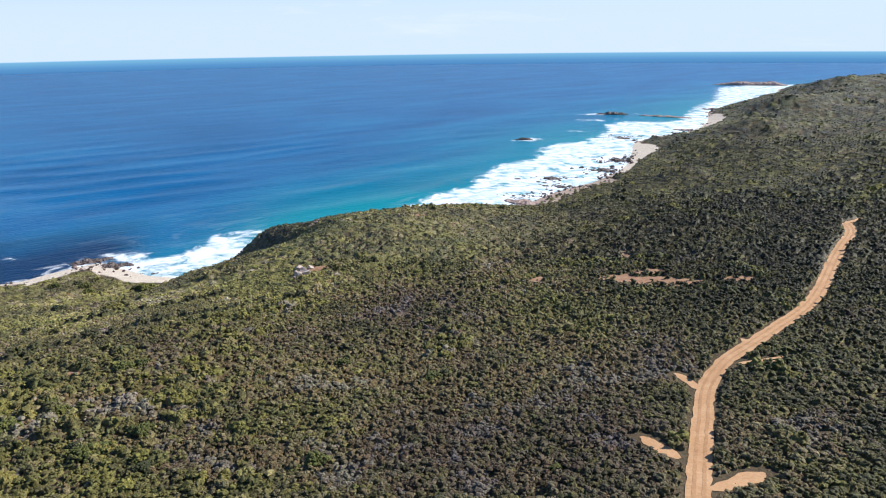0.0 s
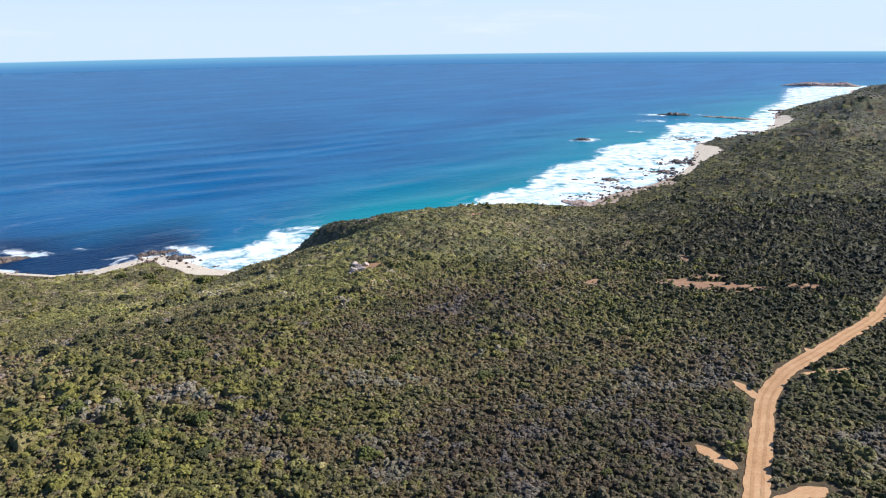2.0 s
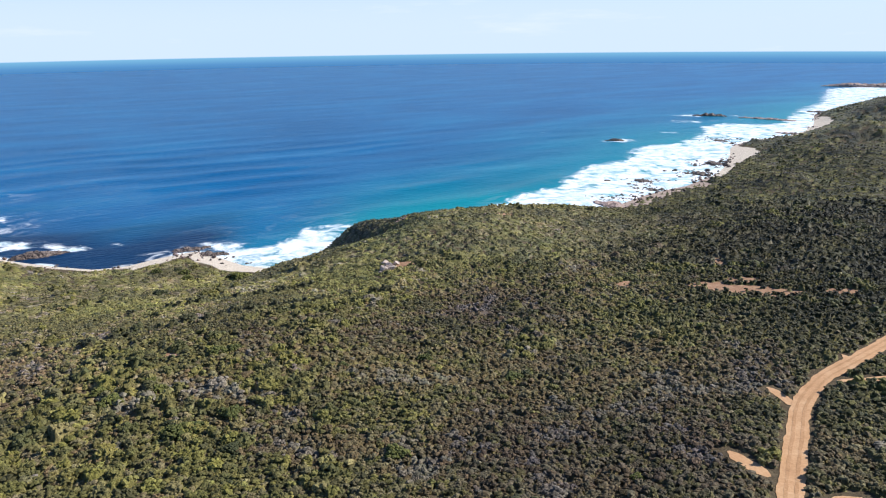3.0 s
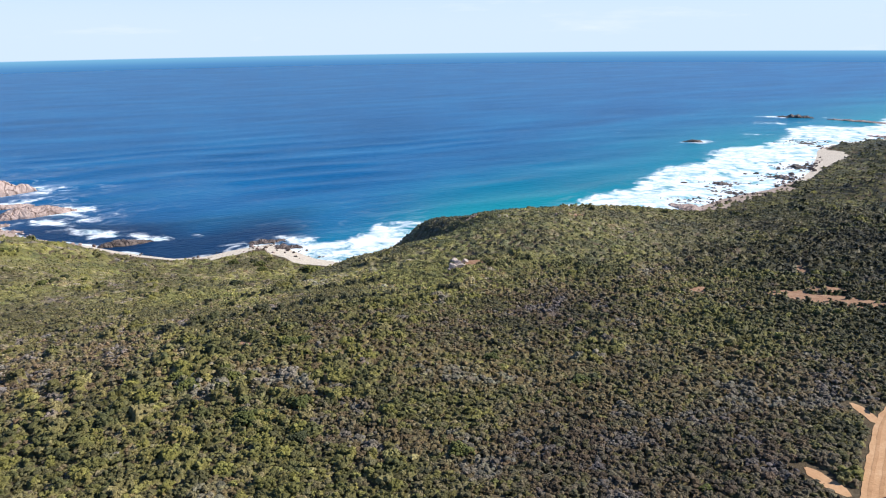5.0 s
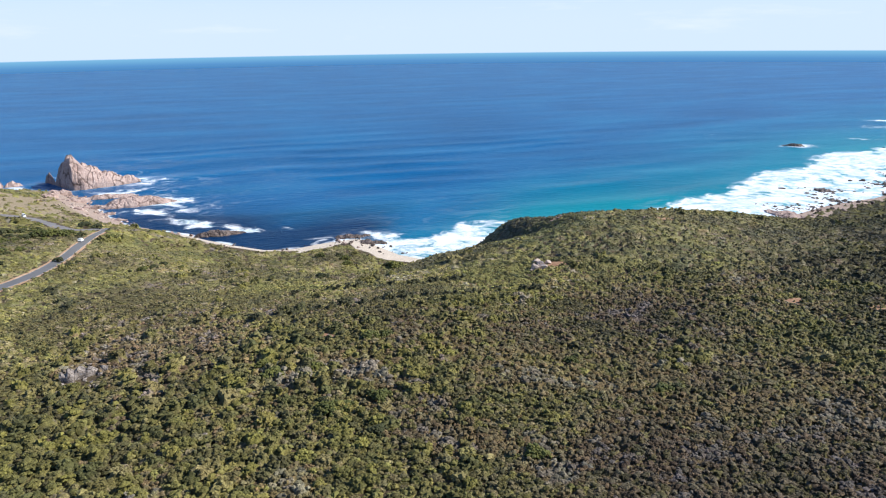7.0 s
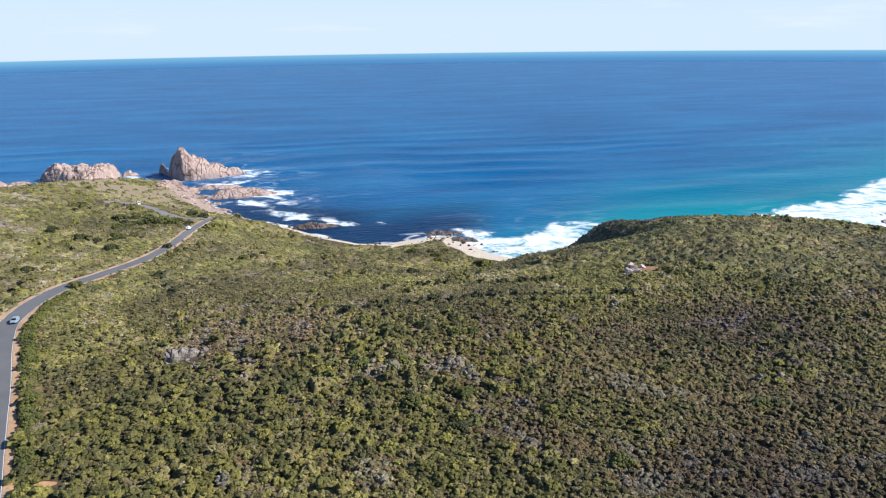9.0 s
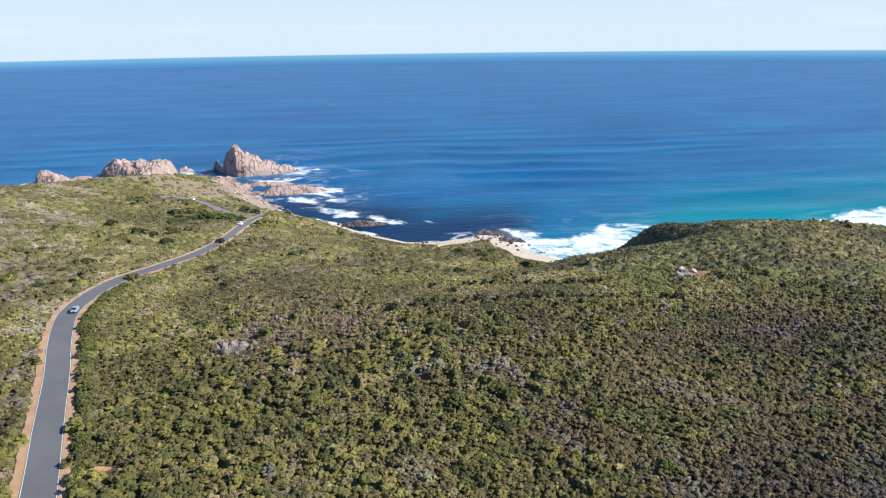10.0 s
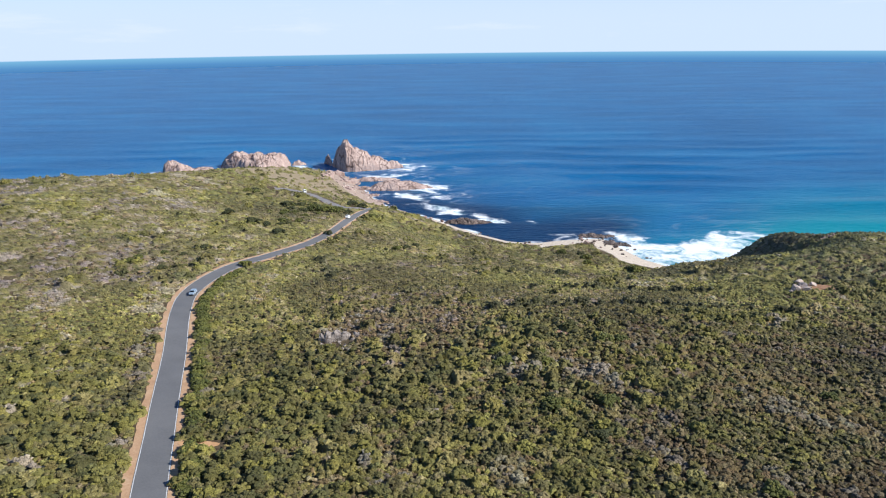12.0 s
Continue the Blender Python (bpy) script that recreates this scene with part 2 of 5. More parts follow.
PALE_ROCK = surface("lichened_pale_rock", [(0.25, (0.06, 0.055, 0.05)), (0.4, (0.20, 0.165, 0.138)), (0.52, (0.30, 0.255, 0.215)), (0.7, (0.46, 0.40, 0.34))], 2.5, 0.5, 0.9, 0.9, 0.25, cracks=1.1)
BLOND_ROCK = surface("blond_granite", [(0.25, (0.22, 0.165, 0.13)), (0.45, (0.46, 0.36, 0.29)), (0.75, (0.64, 0.53, 0.44))], 3, 0.6, 0.9, 0.8, 0.25)
ASPHALT = surface("worn_grey_asphalt", [(0.3, (0.125, 0.124, 0.122)), (0.7, (0.185, 0.182, 0.178))], 8, 0.4, 0.85, 0.2, 0.02)
PALE_SEAL = surface("dusty_pale_seal", [(0.3, (0.17, 0.16, 0.155)), (0.7, (0.27, 0.25, 0.235))], 6, 0.5, 0.9, 0.3, 0.03)
GRAVEL = surface("orange_gravel", [(0.3, (0.36, 0.20, 0.105)), (0.5, (0.48, 0.30, 0.17)), (0.7, (0.60, 0.42, 0.27))], 5, 0.5, 0.95, 0.5, 0.05)
TRACK = surface("orange_sand_track", [(0.3, (0.42, 0.225, 0.105)), (0.5, (0.55, 0.315, 0.155)), (0.7, (0.66, 0.42, 0.235))], 6, 0.6, 0.95, 0.6, 0.1)
BARE = surface("bare_red_earth", [(0.3, (0.19, 0.105, 0.06)), (0.5, (0.34, 0.19, 0.105)), (0.7, (0.46, 0.29, 0.18))], 3, 0.5, 0.95, 0.6, 0.1)
RUT = surface("packed_wheel_ruts", [(0.3, (0.34, 0.18, 0.085)), (0.5, (0.46, 0.255, 0.12)), (0.7, (0.58, 0.35, 0.19))], 3, 0.4, 0.95, 0.5, 0.08)
BARK = plain("grey_bark", (0.12, 0.095, 0.075), 0.9, 0, 0.4, 0.2)
LINE = plain("white_road_paint", (0.62, 0.61, 0.58), 0.7, 0, 0.25, 0.5)
# ---- the lie of the land ----
COAST_BAY = [(-640, -900), (-700, -300), (-690, 60), (-640, 200), (-562, 300), (-512, 382), (-468, 424), (-426, 406),
             (-378, 376), (-342, 358), (-314, 354), (-290, 350), (-274, 345), (-248, 339), (-226, 336), (-211, 343), (-203, 356)]
COAST_DOME = [(-186, 374), (-168, 362), (-150, 350), (-131, 345), (-117, 366), (-104, 400), (-80, 430), (-40, 455), (0, 468), (24, 473)]
COAST_NORTH = [(42, 484), (62, 506), (84, 538), (104, 560), (122, 576), (138, 600), (165, 646), (195, 735), (214, 795), (247, 838), (300, 880), (348, 955),
               (380, 1035), (410, 1110), (500, 1235), (645, 1420), (712, 1545), (800, 1630), (960, 1690), (1400, 1700), (2400, 1600), (4600, 1300)]
HILLS = [(-44, 296, 58, 60, 15.0), (-250, 255, 90, 80, -4.0), (-92, 168, 62, 42, 6.0), (-160, 275, 60, 40, -5.0), (-420, 230, 130, 110, 0.5),
         (-140, 60, 110, 110, -5.0), (640, 1060, 260, 330, 14.0), (1000, 1560, 320, 320, -7.0), (300, 640, 120, 160, 4.0), (-68, 303, 13, 12, -8.5), (-83, 312, 13, 13, -10.0), (-96, 324, 13, 13, -13.0), (-108, 336, 13, 13, -10.0), (-80, 350, 15, 14, 2.6), (-92, 361, 11, 16, 5.5), (186, 548, 20, 30, 8.0), (338, 772, 32, 52, 13.0), (255, 690, 28, 30, 6.0), (455, 985, 45, 60, 12.0), (640, 1190, 60, 80, 13.0)]    # x, y, spread x, spread y, height


def spline(points, step):
    """A smooth line through the points, with a vertex about every step metres."""
    pts = np.array([2 * np.array(points[0]) - points[1], *points, 2 * np.array(points[-1]) - points[-2]], float)
    out = []
    for a, b, c, d in zip(pts, pts[1:], pts[2:], pts[3:]):
        n = max(1, int(np.linalg.norm(c - b) / step))
        for u in np.arange(n) / n:
            out.append(0.5 * (2 * b + (c - a) * u + (2 * a - 5 * b + 4 * c - d) * u * u + (3 * b - a - 3 * c + d) * u ** 3))
    return np.array([*out, pts[-2]])


def lattice(i, j, seed):
    n = (i.astype(np.int64) * 374761393 + j.astype(np.int64) * 668265263 + seed * 982451653) & 0x7FFFFFFF
    n = ((n ^ (n >> 13)) * 1274126177) & 0x7FFFFFFF
    n = ((n ^ (n >> 16)) * 374761393) & 0x7FFFFFFF
    return ((n ^ (n >> 11)) & 0xFFFF) / 65535.0


def rough(x, y, size, seed=0, octaves=3):
    """Smooth noise from 0 to 1 over the plan; size: its largest waves in metres."""
    total, weight, amp = 0.0, 0.0, 1.0
    for k in range(octaves):
        u, v = np.asarray(x, float) / size * 2 ** k + 17.3 * k, np.asarray(y, float) / size * 2 ** k + 5.1 * k
        i, j = np.floor(u), np.floor(v)
        a, b = u - i, v - j
        a, b = a * a * (3 - 2 * a), b * b * (3 - 2 * b)
        n = (lattice(i, j, seed + k) * (1 - a) + lattice(i + 1, j, seed + k) * a) * (1 - b) + (lattice(i, j + 1, seed + k) * (1 - a) + lattice(i + 1, j + 1, seed + k) * a) * b
        total, weight, amp = total + amp * n, weight + amp, amp * 0.5
    return total / weight


def to_line(x, y, line):
    """The distance from each place to a line of vertices, and how far along it, in vertices."""
    best, along = np.full(x.shape, 1e18), np.zeros(x.shape)
    for k, (p, q) in enumerate(zip(line[:-1], line[1:])):
        dx, dy = q - p
        u = np.clip(((x - p[0]) * dx + (y - p[1]) * dy) / (dx * dx + dy * dy + 1e-9), 0, 1)
        d = (x - p[0] - u * dx) ** 2 + (y - p[1] - u * dy) ** 2
        near = d < best
        best[near], along[near] = d[near], (k + u)[near]
    return np.sqrt(best), along


def step(a, b, x):
    u = np.clip((x - a) / (b - a), 0, 1)
    return u * u * (3 - 2 * u)


COAST = spline(COAST_BAY + COAST_DOME + COAST_NORTH, 22)
LAND = np.vstack([COAST, [(5500, 1400), (5500, -5500), (-640, -5500)]])


def inland(x, y):
    """Metres from the water's edge, positive on land."""
    x, y = np.asarray(x, float).ravel(), np.asarray(y, float).ravel()
    d, _ = to_line(x, y, COAST)
    inside = np.zeros(x.shape, bool)
    for (px, py), (qx, qy) in zip(LAND, np.roll(LAND, -1, 0)):
        if py != qy:
            inside ^= ((py > y) != (qy > y)) & (x < (qx - px) * (y - py) / (qy - py) + px)
    return np.where(inside, d, -d)


def height(x, y, d=None):
    """The ground over the sea."""
    x, y = np.asarray(x, float).ravel(), np.asarray(y, float).ravel()
    d = inland(x, y) if d is None else d
    w = np.clip(d + (rough(x, y, 60, 3) - 0.5) * 12, 0, None)
    low = step(-300, -215, x) * step(-112, -136, x) * step(240, 310, y)          # the sandy bay
    gentle = step(0, 60, x) * step(380, 440, y) * step(1500, 1100, y)   # the low northern shore
    low = np.maximum(low, gentle)
    dome = step(-128, -108, x) * step(60, 10, x) * step(290, 340, y)
    h = (0.1 - 0.03 * low) * np.minimum(np.clip(d, 0, None), 20) + (34 - 2 * low) * (1 - np.exp(-(np.clip(w - 17 * low - 6 * gentle, 0, None) / (88 + 45 * low + 45 * gentle - (20 + 14 * step(-60, -85, x)) * dome)) ** 1.25)) + 12 * step(140, 420, w)
    for px, py, sx, sy, a in HILLS:
        h = h + a * np.exp(-((x - px) / sx) ** 2 - ((y - py) / sy) ** 2) * (1 - np.exp(-w / 16))
    h = h + (rough(x, y, 90, 7) - 0.5) * (5 + 9 * step(330, 430, y) * step(40, 110, x)) * step(20, 90, w)
    h = np.maximum(h, 0.07 * np.clip(d, 0, 14))
    return np.where(d > 0, h, np.maximum(0.09 * d, -8))
# ---- ground and sea ----
ROAD_PLAN = [(-20, 2), (-62, 22), (-90, 39), (-110, 52), (-130, 65.4), (-149, 78.4), (-170, 93), (-187, 104.5), (-198, 112.5), (-209.5, 122), (-219, 133.5), (-226, 146.5),
             (-230, 158), (-234, 173), (-241, 192), (-249, 211), (-259, 230), (-270, 247), (-289, 274.5), (-305, 300), (-316, 316)]
PARK_PLAN = [(-315, 310), (-312, 297), (-317, 291), (-329, 293), (-348, 303), (-365, 308), (-375, 303), (-383, 293)]
TRACK_PLAN = [(10, 0), (24, 50), (34, 82), (40.5, 100), (45.5, 113.5), (51.5, 129), (56.5, 141.5), (60.5, 148), (67, 156.5), (76, 164.5), (87.5, 175.5), (100.5, 188),
              (111, 201.5), (119.5, 214), (130.5, 231), (143.5, 250), (160, 273.5), (169, 293)]
SCRAPES = [((37, 122), (41.5, 113), 1.5), ((43, 102.5), (54, 107), 1.9), ((52.5, 150.5), (55, 141), 1.1), ((68, 153), (82, 155), 1.2), ((74.5, 168), (75, 163), 1.0),
           ((168, 293), (182, 303), 1.6), ((170, 327), (178, 322), 2.2), ((-124, 66), (-117, 71), 1.5), ((-229, 170), (-225, 172), 1.4)]
BARE_SPOTS = [(57, 226.5, 7.5, 4.6), (66, 222, 9.5, 4.2), (76, 217, 7, 4.0), (69, 232, 6, 4.2), (67, 255, 2.5, 8), (32.4, 231.5, 3, 4), (94, 217, 5, 3), (101, 217, 4, 1.8), (-44.5, 245.5, 4.0, 2.6), (-88, 157, 2, 2), (-12, 318, 4, 2.5)]
ROAD, TRACK_LINE, PARK = spline(ROAD_PLAN, 4), spline(TRACK_PLAN, 4), spline(PARK_PLAN, 3)
STACK_AT, ISLE_AT, FAR_ISLE_AT = (-478, 448), (-551, 406), (-588, 348)
SURF_ROCKS = [(*STACK_AT, 40, 0.5), (-440, 486, 30, 0.9), (-500, 470, 40, 0.45), (*ISLE_AT, 46, 0.5), (-522, 432, 24, 0.8), (*FAR_ISLE_AT, 30, 0.62), (-356, 418, 34, 0.85), (-372, 434, 22, 0.7), (-350, 396, 26, 0.9), (-362, 392, 16, 0.85), (-318, 378, 20, 0.8), (-268, 372, 16, 0.85),
              (-296, 374, 18, 0.9), (-238, 382, 6.5, 0.75), (255, 1091, 44, 0.66), (94, 830, 24, 0.74), (215, 1020, 32, 0.62), (170, 905, 24, 0.5), (-420, 438, 26, 0.85), (20, 905, 40, 0.3), (120, 1120, 60, 0.3)]


SURF_EDGE = [(-214, 362), (-203, 371), (-190, 389), (-171, 392), (-156, 382), (-145, 389), (-140, 409), (-140, 427), (-122, 440), (-100, 436), (-60, 462), (-25, 502), (-7, 537), (18, 567), (40, 620), (49, 662), (90, 701), (108, 767), (121, 795),
             (161, 814), (187, 860), (206, 905), (215, 960), (250, 1000), (300, 985), (330, 1010), (356, 1075), (394, 1142), (421, 1204), (483, 1304), (540, 1450), (609, 1617), (717, 1690), (790, 1680)]


def attribute(me, name, values):
    me.attributes.new(name, "FLOAT", "POINT").data.foreach_set("value", np.ascontiguousarray(values, np.float32))


def sheet(name, rs, turns, z, mat, keep=None):
    """A ring-shaped grid round the origin, finer where the land is nearer."""
    r, a = np.meshgrid(rs, np.radians(turns), indexing="ij")
    x, y = (-np.sin(a) * r).ravel(), (np.cos(a) * r).ravel()
    v = np.column_stack([x, y, z(x, y)])
    n, m = len(rs), len(turns)
    i, j = np.meshgrid(np.arange(n - 1), np.arange(m - 1), indexing="ij")
    q = np.column_stack([(i * m + j).ravel(), (i * m + j + 1).ravel(), ((i + 1) * m + j + 1).ravel(), ((i + 1) * m + j).ravel()])
    if keep is not None:
        q = q[keep(v)[q].any(1)]
        used, back = np.unique(q, return_inverse=True)
        v, q = v[used], back.reshape(q.shape)
    ob = new(name, bpy.data.meshes.new(name))
    fill(ob.data, v, q)
    ob.data.shade_smooth()
    ob.data.materials.append(mat)
    return ob, v


def fill(me, v, q):
    """Puts vertices and equal-sided faces into a mesh."""
    me.vertices.add(len(v))
    me.vertices.foreach_set("co", np.ascontiguousarray(v, np.float32).ravel())
    me.loops.add(q.size)
    me.loops.foreach_set("vertex_index", np.ascontiguousarray(q, np.int32).ravel())
    me.polygons.add(len(q))
    me.polygons.foreach_set("loop_start", np.arange(0, q.size, q.shape[1], dtype=np.int32))
    me.update(calc_edges=True)


def sandy(x, y, d):
    """How much beach there is, from 0 to 1."""
    bay = step(-305, -285, x) * step(-100, -118, x) * step(320, 330, y) * np.where(x > -206, step(14, 7, d + 17 * (rough(x, y, 10, 47) - 0.5)), step(5, 2.5, d))
    cove = np.exp(-((x - 212) / 32) ** 2 - ((y - 735) / 48) ** 2) + np.exp(-((x - 372) / 26) ** 2 - ((y - 1000) / 50) ** 2)
    north = step(40, 70, x) * np.maximum(step(575, 600, y) * step(0.44, 0.54, rough(x, y, 60, 43, 2)), cove)
    return np.maximum(bay, north * step(10 + 22 * cove, 4 + 20 * cove, d + 8 * (rough(x, y, 12, 45) - 0.5))) * step(-14, -4, d)


def rocky(x, y, d):
    tip = step(-500, -470, x) * step(-330, -345, x) * step(24, 12, d) * step(300, 340, y)
    shelf = step(30, 45, x) * step(600, 570, y) * step(450, 480, y)
    shore = step(9 + 14 * shelf, 3 + 10 * shelf, d + (rough(x, y, 14, 31) - 0.5) * 10)
    return np.maximum(tip, shore * 0.9) * step(-30, -12, d)


def dry(x, y, d):
    return np.exp(-((x + 428) / 105) ** 2 - ((y - 352) / 62) ** 2) * step(0.12, 0.45, rough(x, y, 22, 41))


TURNS = np.concatenate([np.arange(-180, -38, 4), np.arange(-38, 78, 0.45), np.arange(78, 180, 4), [180]])
ground_rings = np.concatenate([[0.01], np.arange(3, 60, 6), np.arange(60, 620, 3.2), np.geomspace(622, 4950, 150)])
ground, gv = sheet("ground", ground_rings, TURNS, height, GROUND, lambda v: v[:, 2] > -7)
tagged(ground, "rolling coastal ground of sandy soil, beaches and heath", "ground", kind="structure")
gd = inland(gv[:, 0], gv[:, 1])
for key, values in (("sand", sandy(gv[:, 0], gv[:, 1], gd)), ("rock", rocky(gv[:, 0], gv[:, 1], gd)), ("dry", dry(gv[:, 0], gv[:, 1], gd))):
    attribute(ground.data, key, values)


def within(x, y, ring):
    """True inside a closed line."""
    inside = np.zeros(x.shape, bool)
    for (px, py), (qx, qy) in zip(ring, np.roll(ring, -1, 0)):
        if py != qy:
            inside ^= ((py > y) != (qy > y)) & (x < (qx - px) * (y - py) / (qy - py) + px)
    return inside


def swell(x, y):
    """Long waves that run at the shore."""
    r = np.hypot(x, y)
    u = 0.6 * -x + 0.8 * y + 90 * (rough(x, y, 260, 51) - 0.5) + 26 * (rough(x, y, 75, 52) - 0.5)
    w = 0.5 + 0.5 * np.sin(u * 2 * np.pi / 54)
    return (w ** 1.6 - 0.4) * 1.9 * step(0.34, 0.68, rough(x * 0.8 + y * 0.6, y * 0.8 - x * 0.6, 150, 53)) * step(1100, 450, r) * step(8, 70, to_line(x, y, COAST)[0])


sea_rings = np.concatenate([np.arange(1, 300, 20), np.arange(300, 1150, 4.4), np.geomspace(1153, 3150, 100)])
sea, sv = sheet("sea", sea_rings, TURNS, swell, SEA)
tagged(sea, "deep blue ocean with turquoise shallows and white surf", "sea", kind="structure")
sx, sy = sv[:, 0], sv[:, 1]
off, along = to_line(sx, sy, COAST)
edge_line = np.array(SURF_EDGE, float)
edge_far, _ = to_line(sx, sy, edge_line)
broken = within(sx, sy, np.vstack([edge_line, [(900, 1500), (500, 900), (300, 600), (60, 420), (-110, 330), (-200, 335)]]))
soft = np.interp(sy, [380, 600, 1000, 1700], [9, 9, 16, 30])
surf = np.clip(0.5 + np.where(broken, 1, -1) * edge_far / soft * 0.5, 0, 1)
inner = np.interp(sx, [-140, -60], [0.76, 0.96]) - 0.36 * step(0.5, 0.64, rough(sx + 0.5 * sy, sy - 0.5 * sx, 46, 57)) * np.interp(off, [14, 40, 75], [0.9, 0.7, 0.1])
surf = np.minimum(surf, inner)
surf = np.maximum(surf, 0.9 * np.clip(1.15 - off / 4.5, 0, 1) * step(0.42, 0.6, rough(sx, sy, 16, 65)))
for px, py, spread, strong in SURF_ROCKS:
    ux, uy = sx + (rough(sx, sy, spread, 63) - 0.5) * spread * 1.7, sy + (rough(sx, sy, spread * 0.7, 67) - 0.5) * spread * 1.5
    surf = np.maximum(surf, strong * np.exp(-(((ux - px) / spread) ** 2 + ((uy - py) / (spread * 0.6)) ** 2)))
shoal = np.interp(sx + 50 * (rough(sx, sy, 80, 59) - 0.5), [-640, -270, -180, -90, -30, 150, 300, 800], [0.05, 0.12, 0.3, 0.85, 1.0, 1.0, 0.85, 0.5]) * np.exp(-np.clip(off - 25, 0, None) / 150)
drift = np.clip(np.exp(-off / 60) * 0.8 + 0.7 * np.exp(-(np.hypot(sx + 480, sy - 460) / 130) ** 2), 0, 1) * step(0.4, 0.6, rough(sx, sy, 70, 61))
weed = np.exp(-np.clip(off - 30, 0, None) / 45) * np.interp(sx, [-420, -340, -200, -150], [0.3, 0.95, 0.95, 0.0])                # dark weed beds in the bay
for key, values in (("surf", surf), ("shoal", shoal), ("drift", drift), ("weed", weed)):
    attribute(sea.data, key, values)
# ---- roads and tracks ----
def taper(line):
    """The road narrows towards the headland."""
    return np.where(line[:, 0] < -100, np.interp(line[:, 1], [150, 260, 305], [1.0, 0.66, 0.5]), 1.0)


def ribbon(name, line, half, lift, mat, ragged=0.0, across=3, shift=0.0, seed=0, ends=False):
    """A strip along a line, laid on the ground."""
    way = np.gradient(line, axis=0)
    way /= np.linalg.norm(way, axis=1)[:, None]
    side = np.column_stack([way[:, 1], -way[:, 0]])
    rows = []
    for k in np.linspace(-1, 1, across):
        reach = half * k * taper(line)
        if ends:
            reach = reach * np.clip(np.minimum(np.arange(len(line)), np.arange(len(line))[::-1]) / len(line) * 4.5, 0.12, 1) ** 0.6
        if ragged and abs(k) == 1:
            reach += k * ragged * (2 * rough(np.arange(len(line)) * 1.0, np.full(len(line), 31.0 * k), 2.5, seed + 5, 3) - 1)
        rows.append(line + side * (reach + shift * taper(line))[:, None])
    p = np.stack(rows, 1).reshape(-1, 2)
    v = np.column_stack([p, height(p[:, 0], p[:, 1]) + lift])
    i, j = np.meshgrid(np.arange(len(line) - 1), np.arange(across - 1), indexing="ij")
    q = np.column_stack([(i * across + j).ravel(), (i * across + j + 1).ravel(), ((i + 1) * across + j + 1).ravel(), ((i + 1) * across + j).ravel()])
    me = bpy.data.meshes.new(name)
    fill(me, v, q)
    me.shade_smooth()
    me.materials.append(mat)
    return new(name, me)


fine_road, fine_track = spline(ROAD_PLAN, 1.2), spline(TRACK_PLAN, 0.8)
verge = tagged(ribbon("verge", fine_road, 4.85, 0.05, GRAVEL, 0.8, 7), "orange gravel verge beside the sealed road", "verge", kind="structure")
road = tagged(ribbon("road", fine_road, 3.15, 0.1, ASPHALT, 0.08, 7), "worn grey sealed road winding to the headland", "road", kind="structure")
for shift in (-2.98, 2.98):
    tagged(ribbon("edge_line", fine_road, 0.08, 0.125, LINE, 0.03, 2, shift), "white painted edge line of the road", "road marking", kind="structure")
tagged(ribbon("car_park", spline(PARK_PLAN, 1.5), 6.5, 0.14, PALE_SEAL, 3.0, 7), "grey sealed car park on the headland", "car park", kind="structure")
tagged(ribbon("sand_track", fine_track, 2.05, 0.1, TRACK, 0.5, 7), "orange sandy vehicle track through the heath", "track", kind="structure")
for shift in (-0.8, 0.8):
    tagged(ribbon("wheel_rut", fine_track, 0.3, 0.13, RUT, 0.24, 3, shift, 40), "darker packed wheel rut along the sand track", "wheel rut", kind="structure")
for k, (a, b, half) in enumerate(SCRAPES):
    line = spline([a, ((a[0] + b[0]) / 2 + 0.4, (a[1] + b[1]) / 2 - 0.3), b], 0.7)
    tagged(ribbon("sand_scrape", line, half, 0.07 + 0.002 * k, TRACK, half * 0.5, 5, 0, 11 * k, True), "scraped patch of bare orange sand", "bare ground", kind="structure")


def blot(name, x, y, rx, ry, mat, seed):
    """An uneven patch lying on the ground."""
    k = np.arange(40)
    a = k * 2 * np.pi / 40
    reach = 0.6 + 0.8 * rough(np.cos(a) * 3 + seed * 9, np.sin(a) * 3, 1.6, seed, 3)
    pts = [(x, y)] + [(x + rx * f * u * math.cos(b), y + ry * f * u * math.sin(b)) for f in (0.5, 1.0) for b, u in zip(a, reach)]
    p = np.array(pts)
    me = bpy.data.meshes.new(name)
    faces = [(0, 1 + i, 1 + (i + 1) % 40) for i in range(40)] + [(1 + i, 41 + i, 41 + (i + 1) % 40, 1 + (i + 1) % 40) for i in range(40)]
    me.from_pydata(np.column_stack([p, height(p[:, 0], p[:, 1]) + 0.06]).tolist(), [], faces)
    me.materials.append(mat)
    return new(name, me)


for k, (x, y, rx, ry) in enumerate(BARE_SPOTS):
    tagged(blot("bare_patch", x, y, rx, ry, BARE, 3 + k), "bare patch of reddish earth among the heath", "bare ground", kind="structure")
